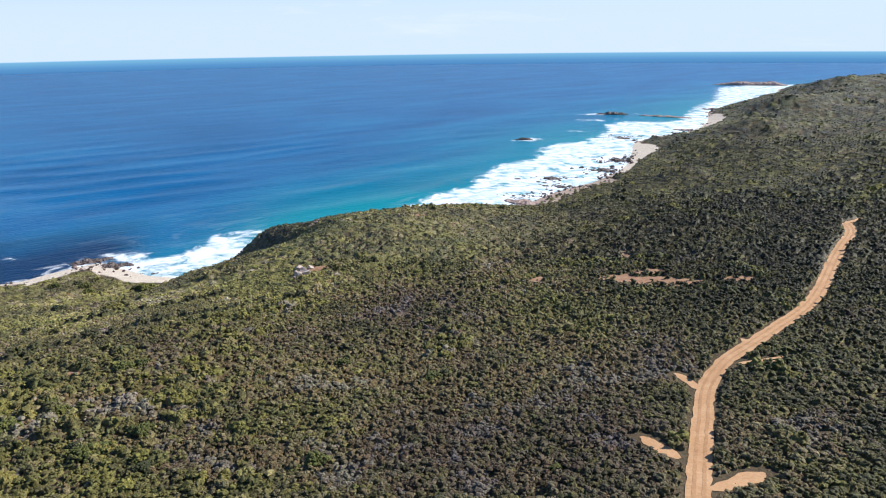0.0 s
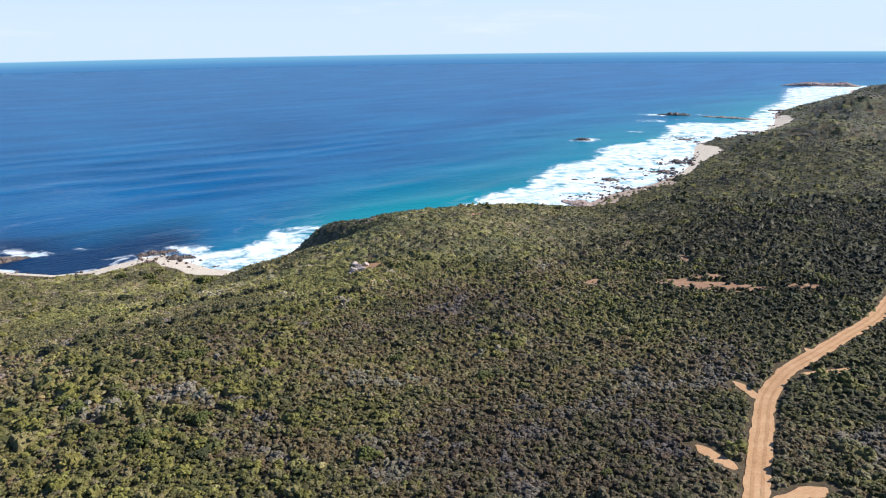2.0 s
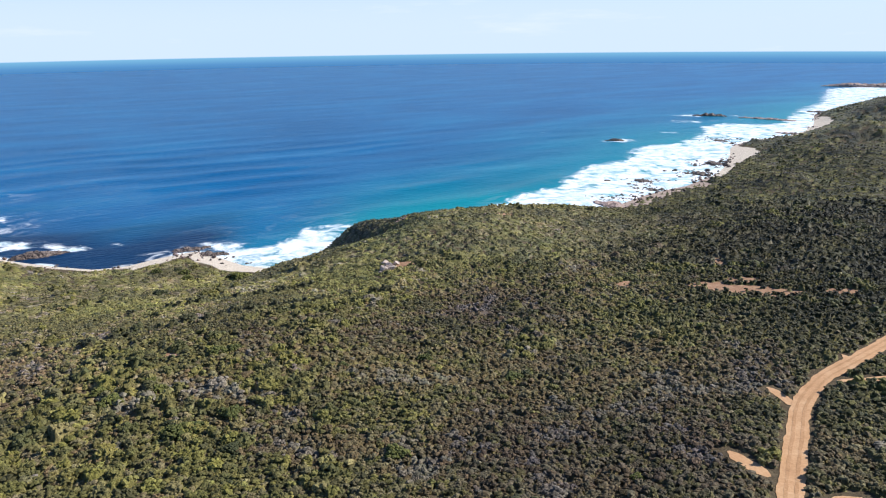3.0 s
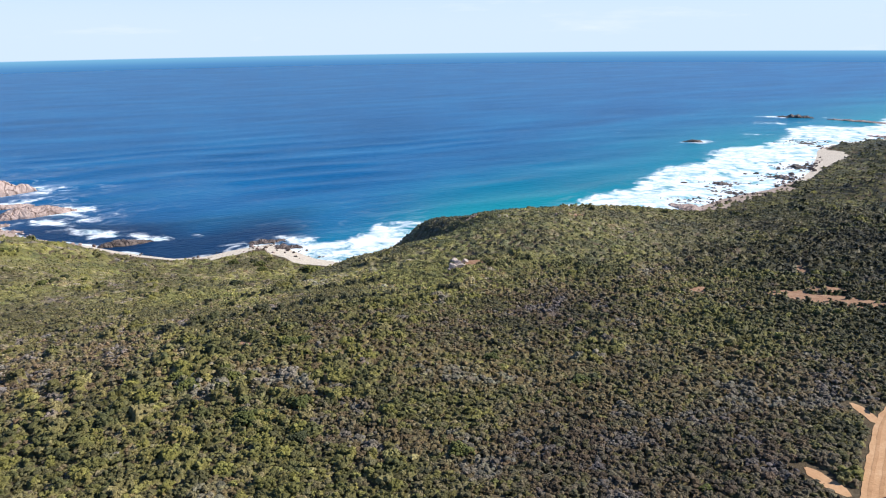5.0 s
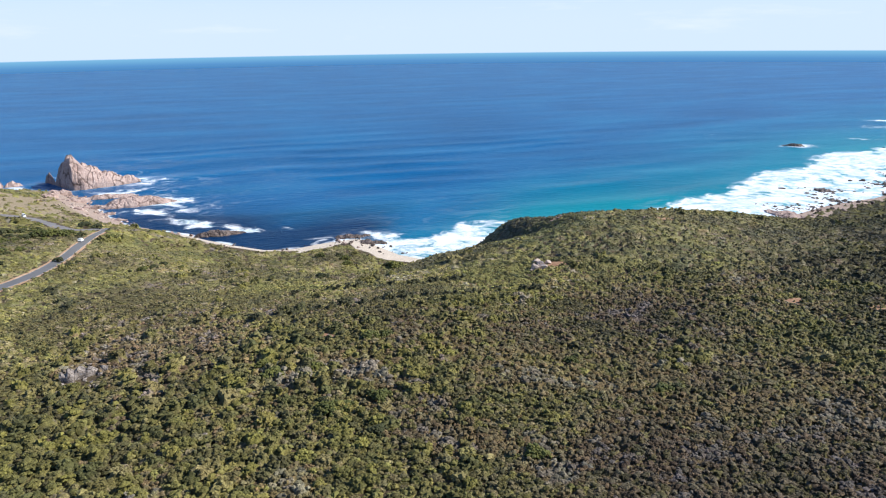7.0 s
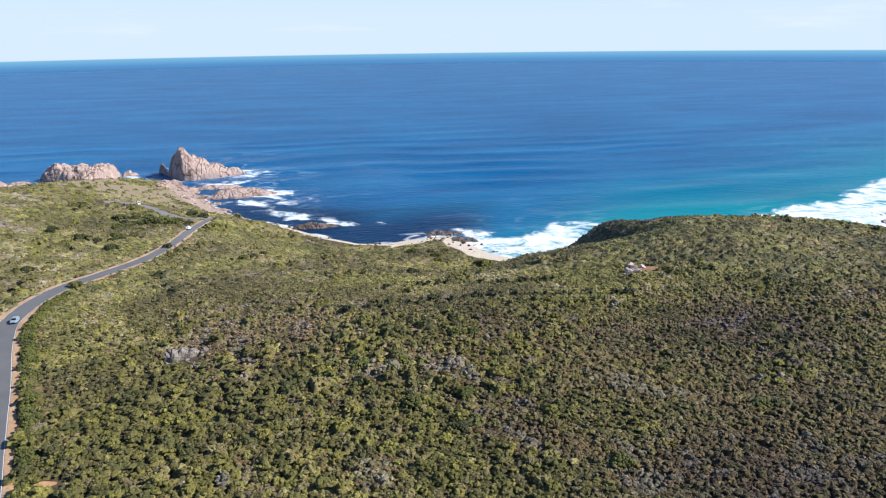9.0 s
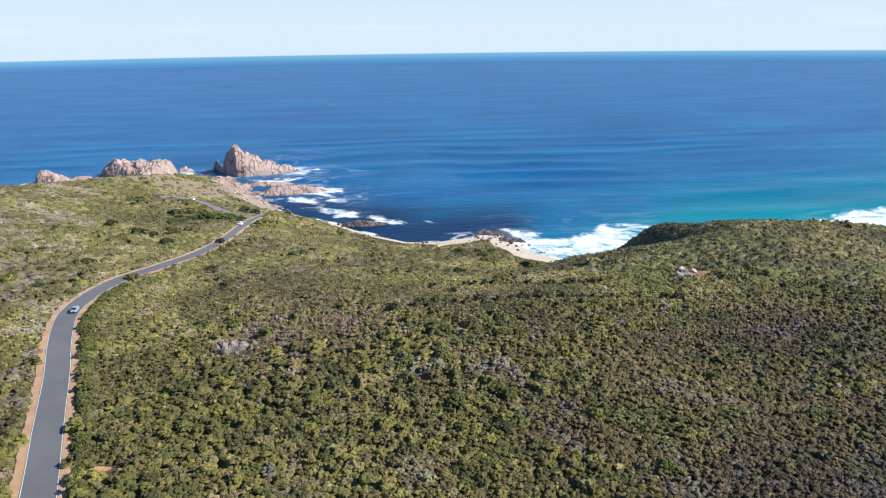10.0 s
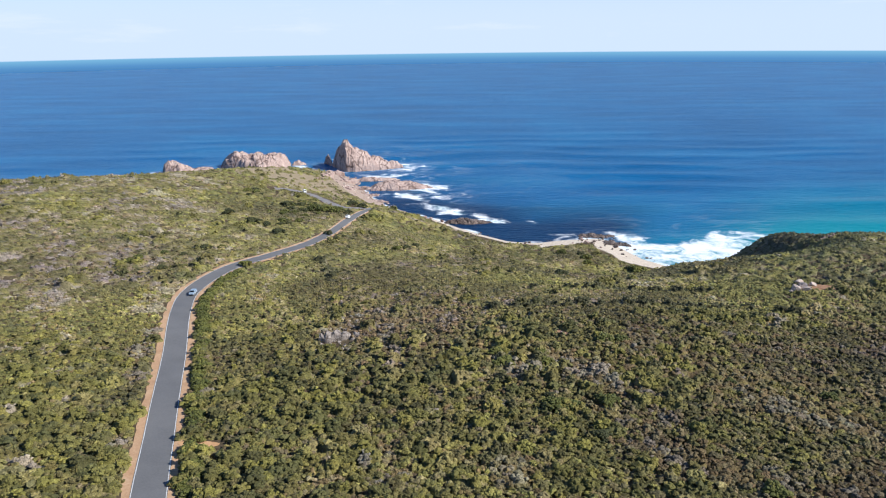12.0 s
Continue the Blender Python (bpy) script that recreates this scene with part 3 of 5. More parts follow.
# ---- heath ----
def lump(seed, jag):
    """A jagged, flat-bottomed tuft of foliage about one metre in radius: vertices and triangles."""
    bm = bmesh.new()
    bmesh.ops.create_icosphere(bm, subdivisions=1, radius=1)
    turn = Euler((random.Random(seed).uniform(0, 6), random.Random(seed + 1).uniform(0, 6), 0)).to_matrix()
    rnd = random.Random(seed)
    for v in bm.verts:
        v.co = turn @ v.co
        v.co *= rnd.uniform(1 - jag, 1 + jag)
    bmesh.ops.delete(bm, geom=[f for f in bm.faces if f.calc_center_median().z < -0.38], context="FACES")
    bmesh.ops.delete(bm, geom=[v for v in bm.verts if not v.link_faces], context="VERTS")
    bm.verts.index_update()
    v = np.array([(p.co.x, p.co.y, max(p.co.z, -0.3) * 1.0) for p in bm.verts])
    f = np.array([[p.index for p in face.verts] for face in bm.faces])
    bm.free()
    return v, f


def tuft_shape(seed, base, top):
    """A small angular tuft with an open underside: vertices and triangles."""
    rnd, bm = random.Random(seed), bmesh.new()
    for count, reach, low, high in ((base, 1.05, -0.35, 0.15), (top, 0.55, 0.55, 1.0)):
        for k in range(count):
            a, r = (k + rnd.uniform(0.1, 0.9)) * 6.283 / count, reach * rnd.uniform(0.7, 1.25)
            bm.verts.new((r * math.cos(a), r * math.sin(a), rnd.uniform(low, high)))
    made = bmesh.ops.convex_hull(bm, input=bm.verts[:])
    bmesh.ops.delete(bm, geom=list({v for v in made["geom_interior"] if isinstance(v, bmesh.types.BMVert)}), context="VERTS")
    bmesh.ops.triangulate(bm, faces=bm.faces[:])
    bm.normal_update()
    bmesh.ops.delete(bm, geom=[f for f in bm.faces if f.normal.z < -0.25], context="FACES")
    bm.verts.index_update()
    shape = np.array([tuple(v.co) for v in bm.verts]), np.array([[v.index for v in f.verts] for f in bm.faces])
    bm.free()
    return shape


PLANTS = np.array([(0.054, 0.053, 0.024), (0.091, 0.081, 0.029), (0.141, 0.123, 0.036), (0.153, 0.123, 0.064), (0.138, 0.096, 0.046), (0.165, 0.138, 0.104)])   # dark, green, yellow-green, pale, brown, dead grey

SHADE_LINES = [[(-118, 164), (-101, 180), (-85, 196), (-64, 215), (-44, 222)], [(-121, 195), (-112, 209), (-96, 220), (-76, 229)], [(112, 372), (140, 376), (169, 373), (190, 356), (214, 332), (250, 315)],
          [(-210, 181), (-204, 178), (-198, 174.5), (-190, 168), (-184, 163)]]                 # lines of taller scrub, coloured dark to stand for shadow lines on the slopes


def clear_ground(x, y, d, rng):
    """True where heath grows."""
    grows = d > np.where((x > -206) & (x < -112), 14, np.where(x < -206, 6, 7)) + 6 * (rough(x, y, 9, 71) - 0.5)
    near_road, _ = to_line(x, y, ROAD)
    near_track, _ = to_line(x, y, TRACK_LINE)
    near_park, _ = to_line(x, y, PARK)
    grows &= (near_road > np.interp(y, [150, 260], [5.2, 3.4]) + 1.2 * (rough(x, y, 5, 73) - 0.5)) & (near_track > 2.5 + 0.7 * rough(x, y, 4, 75)) & (near_park > 5.4)
    for a, b, half in SCRAPES:
        near, _ = to_line(x, y, np.array([a, b], float))
        grows &= near > half + 0.9
    for px, py, rx, ry in BARE_SPOTS:
        grows &= (((x - px) / rx) ** 2 + ((y - py) / ry) ** 2 > 1.1) | (rng.random(len(x)) < 0.14)
    grows &= rng.random(len(x)) > 0.8 * rocky(x, y, d) + 0.92 * dry(x, y, d)
    grows &= ((x + 140.5) / 6.6) ** 2 + ((y - 124.5) / 5.0) ** 2 > 0.55 + 0.5 * rough(x, y, 3, 77)          # the rock outcrop
    return grows & (sandy(x, y, d) < 0.3)


def flora(x, y, d, rng):
    """What grows at each place: colour, how dry it is, how much tall scrub, how low the wind keeps it, dead wood."""
    r = np.hypot(x, y)
    slope = np.exp(-((x - 10) / 85) ** 2 - ((y - 130) / 85) ** 2)                       # the dry slope of low heath
    scrub = step(-38, -105, x + 0.35 * (y - 120)) * step(235, 165, r + 60 * (rough(x, y, 40, 81) - 0.5))    # taller scrub towards the road
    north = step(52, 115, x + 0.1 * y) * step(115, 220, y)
    slope = np.maximum(slope, 0.75 * np.exp(-((x + 126) / 24) ** 2 - ((y - 138) / 18) ** 2))                # and round the outcrop
    shorn = np.clip(step(-55, -115, x) * step(165, 215, y) + step(-150, -200, x - 1.15 * (y - 100)) * step(150, 250, r), 0, 1)      # pale wind-shorn heath
    arid = np.clip(slope * 1.25 + (rough(x, y, 45, 83) - 0.5) * 1.3 - scrub * 0.25 - north * 0.5 - shorn * 0.4 + 0.12, 0, 1)
    green = np.array([0.20, 0.40, 0.24, 0.06, 0.06, 0.04])[None] * (1 - shorn[:, None]) + np.array([0.14, 0.52, 0.08, 0.16, 0.03, 0.07])[None] * shorn[:, None]
    brown = np.array([0.12, 0.21, 0.09, 0.22, 0.32, 0.04])
    odds = green * (1 - arid[:, None]) + brown * arid[:, None]
    dead = step(0.57, 0.64, rough(x, y, 17, 85)) * (0.25 + 0.75 * arid)
    odds[:, 5] += dead * 0.7
    bared = np.exp(-((x + 122) / 24) ** 2 - ((y - 142) / 22) ** 2)                          # thin grey heath behind the outcrop
    west = step(2, 12, 78 - 0.786 * (x + 149) - y) * step(-120, -150, x)                    # half-dead scrub across the road
    odds[:, 5] += 0.45 * bared + 0.75 * west * step(0.46, 0.58, rough(x, y, 8, 86))
    odds[:, 4] += 0.3 * bared
    odds[:, 0] += step(0.55, 0.7, rough(x, y, 30, 87)) * 0.3 * (1 - scrub) + north * 0.25
    odds[:, 0] += 0.45 * np.exp(-((x + 10) / 70) ** 2 - ((y - 290) / 50) ** 2)
    # dark scrub on the ravine and hill flank, partly standing in for their shade
    ravine, _ = to_line(x, y, np.array([(-62, 305), (-108, 350)], float))
    odds[:, 0] += 1.2 * step(34, 12, ravine)
    odds[:, 0] += 0.35 * step(-120, -60, x) * step(0, -40, x) * step(255, 285, y)
    shade_scrub = step(0.035, 0.0, np.abs(rough(x, y, 95, 99, 2) - 0.5)) * step(-20, 60, x) * step(230, 330, y)       # stripes of taller scrub, their dark tint standing in for shaded gullies
    for line in SHADE_LINES:
        shade_scrub = np.maximum(shade_scrub, step(2.1, 0.8, to_line(x, y, np.array(line, float))[0] + 2 * (rough(x, y, 12, 107) - 0.5)))
    odds[:, 0] += 1.6 * shade_scrub
    odds /= odds.sum(1, keepdims=True)
    patch = np.clip((0.5 * rough(x, y, 6, 93, 2) + 0.5 * rough(x, y, 17, 94, 2) - 0.5) * 2.6 + 0.5, 0, 1)
    pick = np.clip(0.58 * patch + 0.42 * rng.random(len(x)), 0, 0.999)
    kind = (pick[:, None] > np.cumsum(odds, 1)).sum(1).clip(0, 5)
    tint = PLANTS[kind] * rng.uniform(0.66, 1.36, (len(x), 1)) * rng.uniform(0.95, 1.05, (len(x), 3))
    tint = 0.84 * tint + 0.16 * (odds[:, :, None] * PLANTS[None]).sum(1)
    silver = step(600, 1300, r) * step(60, 160, x)                                          # aerial haze painted into the tint: far northern hills fade to silvery grey
    # the northern slope's shade is put into the tint, up to 60 percent darker
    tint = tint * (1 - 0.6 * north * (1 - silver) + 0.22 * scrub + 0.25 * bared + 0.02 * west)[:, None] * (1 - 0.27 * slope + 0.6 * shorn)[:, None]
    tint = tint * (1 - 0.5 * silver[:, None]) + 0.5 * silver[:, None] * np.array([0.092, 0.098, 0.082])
    tone = np.clip((rough(x, y, 30, 101, 2) - 0.5) * 1.5, -0.4, 0.4)
    tint = tint * (1 + 0.5 * tone)[:, None] * np.column_stack([1 + 0.05 * tone, 1 + 0.12 * tone, 1 - 0.25 * tone])
    thin = np.clip(bared + arid * step(0.52, 0.66, rough(x, y, 14, 103)) * 0.9, 0, 1)       # where litter shows between the plants
    return tint, kind, slope, scrub, shorn, north, shade_scrub, bared, thin


def stand(box, gap, seed, tall_kind):
    """A table of plants, one in each square of a jittered lattice: place, spread, turn, height, colour."""
    rng = np.random.default_rng(seed)
    x0, x1, y0, y1 = box
    gx, gy = np.arange(x0, x1, gap), np.arange(y0, y1, gap)
    x, y = np.meshgrid(gx, gy, indexing="ij")
    shape = x.shape
    x, y = (x + rng.uniform(0.1, 0.9, shape) * gap).ravel(), (y + rng.uniform(0.1, 0.9, shape) * gap).ravel()
    d = inland(x, y)
    alive = d > 3
    alive[alive] = clear_ground(x[alive], y[alive], d[alive], rng)
    tint, kind, slope, scrub, shorn, north, shade_scrub, bared, thin = flora(x, y, d, rng)
    if tall_kind:                                                    # crowns of scrub that stand over the heath
        lush = np.maximum(scrub * (1 - 0.6 * shorn) * (0.3 + 0.7 * step(0.36, 0.55, rough(x, y, 9, 97))), 0.9 * (rough(x, y, 19, 91) > 0.65) * (1 - 0.7 * shorn))
        dome = np.exp(-((x + 30) / 75) ** 2 - ((y - 312) / 48) ** 2)                     # the hill's brow is kept low by the wind
        lush = np.maximum(lush * (1 - bared) * (1 - 0.85 * dome), 0.9 * shade_scrub)
        alive &= rng.random(len(x)) < lush
        wide = gap * rng.uniform(0.3, 0.66, len(x))
        tall = wide * rng.uniform(0.6, 1.05, len(x)) * (0.65 + 0.35 * scrub) + 0.4
        leafy = PLANTS[np.searchsorted([0.25, 0.68, 0.93], rng.random(len(x)))] * np.array([1.04, 1.08, 0.78])
        grey = (kind == 5) & (rng.random(len(x)) < 0.6)
        tint = np.where(grey[:, None], tint, 0.75 * leafy + 0.25 * tint) * rng.uniform(0.95, 1.3, (len(x), 1))
        # scrub on these painted shadow lines takes the darkest plant colour
        tint = np.where((shade_scrub > 0.5)[:, None], PLANTS[0], tint)
        tall = np.minimum(tall * (1 + 0.4 * shade_scrub), 2.4)
    else:
        alive &= rng.random(len(x)) > 0.02 + 0.16 * thin + 0.1 * scrub
        wide = gap * rng.uniform(0.38, 0.82, len(x))
        tall = np.minimum(wide, 1.3) * rng.uniform(0.55, 1.15, len(x)) * (1 - 0.35 * shorn) * (1 + 0.35 * north) * np.where(kind == 5, 0.8, 1)
        tall = tall * np.where(rng.random(len(x)) < 0.1, 1.5, 1)
    return dict(box=box, gap=gap, shorn=shorn, shape=shape, x=x, y=y, alive=alive, wide=wide, long=rng.uniform(0.7, 1.0, len(x)), turn=rng.uniform(0, np.pi, len(x)), tall=tall, tint=tint)


def cover(x, y, plants, high, who):
    """Raises the canopy to the highest plant over each place, and notes whose it is."""
    gap, (nx, ny) = plants["gap"], plants["shape"]
    i, j = ((x - plants["box"][0]) / gap).astype(int), ((y - plants["box"][2]) / gap).astype(int)
    for a in (-1, 0, 1):
        for b in (-1, 0, 1):
            k = np.clip(i + a, 0, nx - 1) * ny + np.clip(j + b, 0, ny - 1)
            dx, dy = x - plants["x"][k], y - plants["y"][k]
            c, s = np.cos(plants["turn"])[k], np.sin(plants["turn"])[k]
            q = ((dx * c + dy * s) ** 2 + ((dy * c - dx * s) / plants["long"][k]) ** 2) / plants["wide"][k] ** 2
            h = np.where(plants["alive"][k] & (q < 1), plants["tall"][k] * (0.12 + 0.88 * np.clip(1 - q ** 1.7, 0, 1) ** 0.45), -1)
            up = h > high
            high[up], who[up] = h[up], k[up]


def tufts(x, y, gap, seed):
    """Small rounded tufts side by side, from 0 to 1."""
    i, j = np.floor(x / gap), np.floor(y / gap)
    top = np.zeros(x.shape)
    for a in (-1, 0, 1):
        for b in (-1, 0, 1):
            u, v = i + a, j + b
            dx, dy = x / gap - u - lattice(u, v, seed), y / gap - v - lattice(u, v, seed + 1)
            top = np.maximum(top, np.sqrt(np.clip(1 - (dx * dx + dy * dy) / 0.62, 0, 1)) * (0.55 + 0.45 * lattice(u, v, seed + 2)))
    return top


def heath_band(near, far, rings, turns, low, tall, seed, shapes, clumps=0, sprays=0, tuft=0.8, lead=0.0):
    """A ring of the heath's canopy: cushions and crowns in one sheet of foliage, open where the ground is bare, with leafy tufts and loose twigs standing out of it."""
    rng = np.random.default_rng(seed)
    if far < 90:                                                     # an even grid below the drone, rings beyond
        g = np.linspace(-far, far, rings)
        x, y = np.meshgrid(g, g, indexing="ij")
        x, y = (v + rng.uniform(-0.3, 0.3, v.shape) * (g[1] - g[0]) for v in (x, y))
        n, m = x.shape
        x, y = x.ravel(), y.ravel()
        r, spread = np.hypot(x, y), 1.0
    else:
        rs, a = np.geomspace(near, far, rings), np.radians(turns)
        r, t = np.meshgrid(rs, a, indexing="ij")
        inner = ((np.arange(rings) > 0) & (np.arange(rings) < rings - 1))[:, None]
        r, t = r + np.gradient(rs)[:, None] * rng.uniform(-0.3, 0.3, r.shape) * inner, t + np.gradient(a)[None] * rng.uniform(-0.3, 0.3, r.shape) * inner
        n, m = r.shape
        x, y, r = (-np.sin(t) * r).ravel(), (np.cos(t) * r).ravel(), r.ravel()
        spread = r ** 2
    high, who, high_b, who_b = np.full(x.shape, -1.0), np.zeros(x.shape, int), np.full(x.shape, -1.0), np.zeros(x.shape, int)
    g = low["gap"]
    wx, wy = x + g * 0.9 * (rough(x, y, 1.1 * g, 111, 2) - 0.5), y + g * 0.9 * (rough(x, y, 1.1 * g, 113, 2) - 0.5)         # uneven outlines
    cover(wx, wy, low, high, who)
    g = tall["gap"]
    wx, wy = x + g * 0.75 * (rough(x, y, 0.55 * g, 115, 2) - 0.5), y + g * 0.75 * (rough(x, y, 0.55 * g, 117, 2) - 0.5)
    cover(wx, wy, tall, high_b, who_b)
    crown = high_b > high
    tint = np.where(crown[:, None], tall["tint"][who_b], low["tint"][who])
    high = np.where(crown, high_b, high)
    grown = (high > 0) & (r >= near - 1) & (r <= far + 1)
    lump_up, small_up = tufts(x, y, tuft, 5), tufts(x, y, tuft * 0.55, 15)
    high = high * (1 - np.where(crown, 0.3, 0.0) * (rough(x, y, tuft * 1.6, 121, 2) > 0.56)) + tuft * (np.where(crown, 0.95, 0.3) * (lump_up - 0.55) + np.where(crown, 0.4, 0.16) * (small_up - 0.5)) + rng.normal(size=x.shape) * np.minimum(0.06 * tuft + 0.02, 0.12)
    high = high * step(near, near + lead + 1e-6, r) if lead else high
    # shade between the tufts is put into the tint, their tops lightened
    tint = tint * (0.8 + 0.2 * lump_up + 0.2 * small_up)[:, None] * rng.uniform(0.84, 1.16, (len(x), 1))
    z = height(x, y) + np.where(grown, np.maximum(high, 0.04), -0.5)
    v = np.column_stack([x, y, z])
    i, j = np.meshgrid(np.arange(n - 1), np.arange(m - 1), indexing="ij")
    q = np.column_stack([(i * m + j).ravel(), (i * m + j + 1).ravel(), ((i + 1) * m + j + 1).ravel(), ((i + 1) * m + j).ravel()])
    q = q[grown[q].any(1)]
    used, back = np.unique(q, return_inverse=True)
    v, tint, grown = v[used], tint[used], grown[used]
    f = back.reshape(q.shape)
    f = np.vstack([f[:, [0, 1, 2]], f[:, [0, 2, 3]]])
    sheet_faces = len(f)
    area = (spread * np.ones(len(x)))[used] * grown                                                   # tufts lie evenly over the ground, not over the rings
    odds = area / area.sum()
    if clumps:
        pick = rng.choice(len(v), clumps, p=odds)
        crowned = crown[used][pick]
        wide = tuft * np.clip(0.42 * np.exp(0.35 * rng.normal(size=clumps)), 0.2, 0.85) * np.where(crowned, 1.1, 0.95) * (1 - 0.3 * low["shorn"][who[used][pick]] * ~crowned)
        size = np.column_stack([wide * rng.uniform(0.8, 1.35, clumps), wide * rng.uniform(0.8, 1.2, clumps), wide * rng.uniform(0.55, 0.9, clumps) * np.where(crowned, 1, 0.75)])
        mid = v[pick] + np.column_stack([rng.normal(size=(clumps, 2)) * 0.12 * tuft, wide * rng.uniform(-0.1, 0.35, clumps)])
        shade = tint[pick] * rng.uniform(0.8, 1.24, (clumps, 1))
        which, spin = rng.integers(0, len(shapes), clumps), rng.uniform(0, 2 * np.pi, clumps)
        vs, fs, ts, count = [v], [f], [tint], len(v)
        for k, (tv, tf) in enumerate(shapes):
            own = np.flatnonzero(which == k)
            c, s = np.cos(spin[own])[:, None], np.sin(spin[own])[:, None]
            px, py = tv[None, :, 0] * size[own, 0, None], tv[None, :, 1] * size[own, 1, None]
            vs.append((np.stack([px * c - py * s, px * s + py * c, tv[None, :, 2] * size[own, 2, None]], -1) + mid[own][:, None]).reshape(-1, 3))
            fs.append((tf[None] + (count + np.arange(len(own)) * len(tv))[:, None, None]).reshape(-1, 3))
            ts.append(np.repeat(shade[own], len(tv), 0))
            count += len(own) * len(tv)
        v, f, tint = np.vstack(vs), np.vstack(fs), np.vstack(ts)
    if sprays:
        pick = rng.choice(len(odds), sprays, p=odds)
        mid = v[pick] + rng.normal(size=(sprays, 3)) * np.array([0.25, 0.25, 0.1]) + np.array([0, 0, 0.22])
        size = rng.uniform(0.07, 0.2, (sprays, 1)) * tuft / 0.8
        p, o = rng.normal(size=(sprays, 3)), rng.normal(size=(sprays, 3))
        p, o = p / np.linalg.norm(p, axis=1)[:, None], o / np.linalg.norm(o, axis=1)[:, None]
        tri = np.stack([mid + p * size, mid + o * size, mid - (p + o) * size * 0.5 + np.array([0, 0, 0.5]) * size], 1).reshape(-1, 3)
        f = np.vstack([f, np.arange(sprays * 3).reshape(-1, 3) + len(v)])
        v, tint = np.vstack([v, tri]), np.vstack([tint, np.repeat(tint[pick] * rng.uniform(0.7, 1.5, (sprays, 1)), 3, 0)])
    ob = new("heath", bpy.data.meshes.new("heath"))
    fill(ob.data, v, f)
    ob.data.polygons.foreach_set("use_smooth", np.arange(len(f)) < sheet_faces)
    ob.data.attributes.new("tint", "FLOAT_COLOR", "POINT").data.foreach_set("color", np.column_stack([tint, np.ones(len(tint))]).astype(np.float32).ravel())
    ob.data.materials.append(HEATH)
    return tagged(ob, "dense low coastal heath, olive green and dry brown", "heath", kind="stuff")


VIEW = (-38, 78)
TUFTS, COARSE_TUFTS = [tuft_shape(400 + k, 6, 3) for k in range(16)], [tuft_shape(500 + k, 4, 2) for k in range(12)]
near_box, mid_box, far_box = (-405, 260, -95, 405), (-770, 480, 40, 780), (-420, 1440, 560, 2320)
low, tall = stand(near_box, 1.15, 22, False), stand(near_box, 3.1, 23, True)
heath_band(86, 150, 120, np.arange(*VIEW, 0.2), low, tall, 3, TUFTS, 66000, 40000, 0.8)
heath_band(150, 255, 120, np.arange(*VIEW, 0.2), low, tall, 4, TUFTS, 80000, 24000, 0.95)
heath_band(8, 86, 220, (), low, tall, 8, TUFTS, 14000, 0, 1.0)
heath_band(0, 8, 110, (), low, tall, 9, TUFTS, 4500, 26000, 0.34)
low, tall = stand(near_box, 1.9, 26, False), stand(near_box, 4.4, 27, True)
heath_band(249, 400, 105, np.arange(*VIEW, 0.2), low, tall, 5, COARSE_TUFTS, 60000, 0, 1.35, 6)
low, tall = stand(mid_box, 2.6, 32, False), stand(mid_box, 6.0, 33, True)
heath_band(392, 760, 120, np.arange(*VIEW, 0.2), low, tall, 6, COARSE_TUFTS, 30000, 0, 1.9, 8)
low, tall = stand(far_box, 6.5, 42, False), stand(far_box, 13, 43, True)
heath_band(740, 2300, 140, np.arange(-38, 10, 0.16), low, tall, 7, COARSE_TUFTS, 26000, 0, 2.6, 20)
# ---- rocks ----
def crag(name, at, turn, profile, deep, seed, mat, base=-3.0, lean=0.0, crack=14, z=0.0):
    """A weathered rock mass: a skyline profile (metres along, height) with rounded, jointed flanks, turned by degrees."""
    ground_z = z
    us = np.linspace(profile[0][0], profile[-1][0], 78)
    vs = np.linspace(-1, 1, 40)
    top = np.interp(us, [p[0] for p in profile], [p[1] for p in profile])
    half = np.interp(us, [p[0] for p in deep], [p[1] for p in deep])
    u, v = np.meshgrid(us, vs, indexing="ij")
    t, w = np.broadcast_to(top[:, None], u.shape), np.broadcast_to(half[:, None], u.shape)
    x, y = u.copy(), v * w
    y = y + np.clip(-u / 12, 0, 1.6) * lean
    lumps = rough(x + seed * 31, y, 7, seed, 4) - 0.5
    joints = np.abs(rough(x * 1.4 + seed * 17, y * 0.5, 6, seed + 3, 2) - 0.5)
    z = t * np.clip(1 - np.abs(v) ** 2.4, 0, 1) ** 0.62
    z = z * (0.95 + 0.42 * lumps) - np.clip(0.08 - joints, 0, 1) * crack * np.clip(t / 12, 0, 1)
    blocks = np.floor(rough(x * 1.1, y + z * 0.6, 5.5, seed + 13, 2) * 7) / 7 - 0.5
    z = z + (rough(x, y, 1.8, seed + 9, 2) - 0.5) * 1.1 + blocks * np.clip(t * 0.22, 0, 3.0)
    x, y = x + (rough(z * 0.9 + 40, y, 4, seed + 5, 2) - 0.5) * 2.2, y + (rough(x, z * 0.9, 4, seed + 7, 2) - 0.5) * 2.2
    rim = (np.abs(v) > 0.999) | (u == us[0]) | (u == us[-1])
    z = np.where(rim, base, z)
    n, m = u.shape
    i, j = np.meshgrid(np.arange(n - 1), np.arange(m - 1), indexing="ij")
    q = np.column_stack([(i * m + j).ravel(), ((i + 1) * m + j).ravel(), ((i + 1) * m + j + 1).ravel(), (i * m + j + 1).ravel()])
    me = bpy.data.meshes.new(name)
    fill(me, np.column_stack([x.ravel(), y.ravel(), z.ravel()]), q)
    me.shade_flat()
    me.materials.append(mat)
    ob = new(name, me)
    ob.matrix_world = pose(at[0], at[1], ground_z, 0, 0, turn)
    return ob


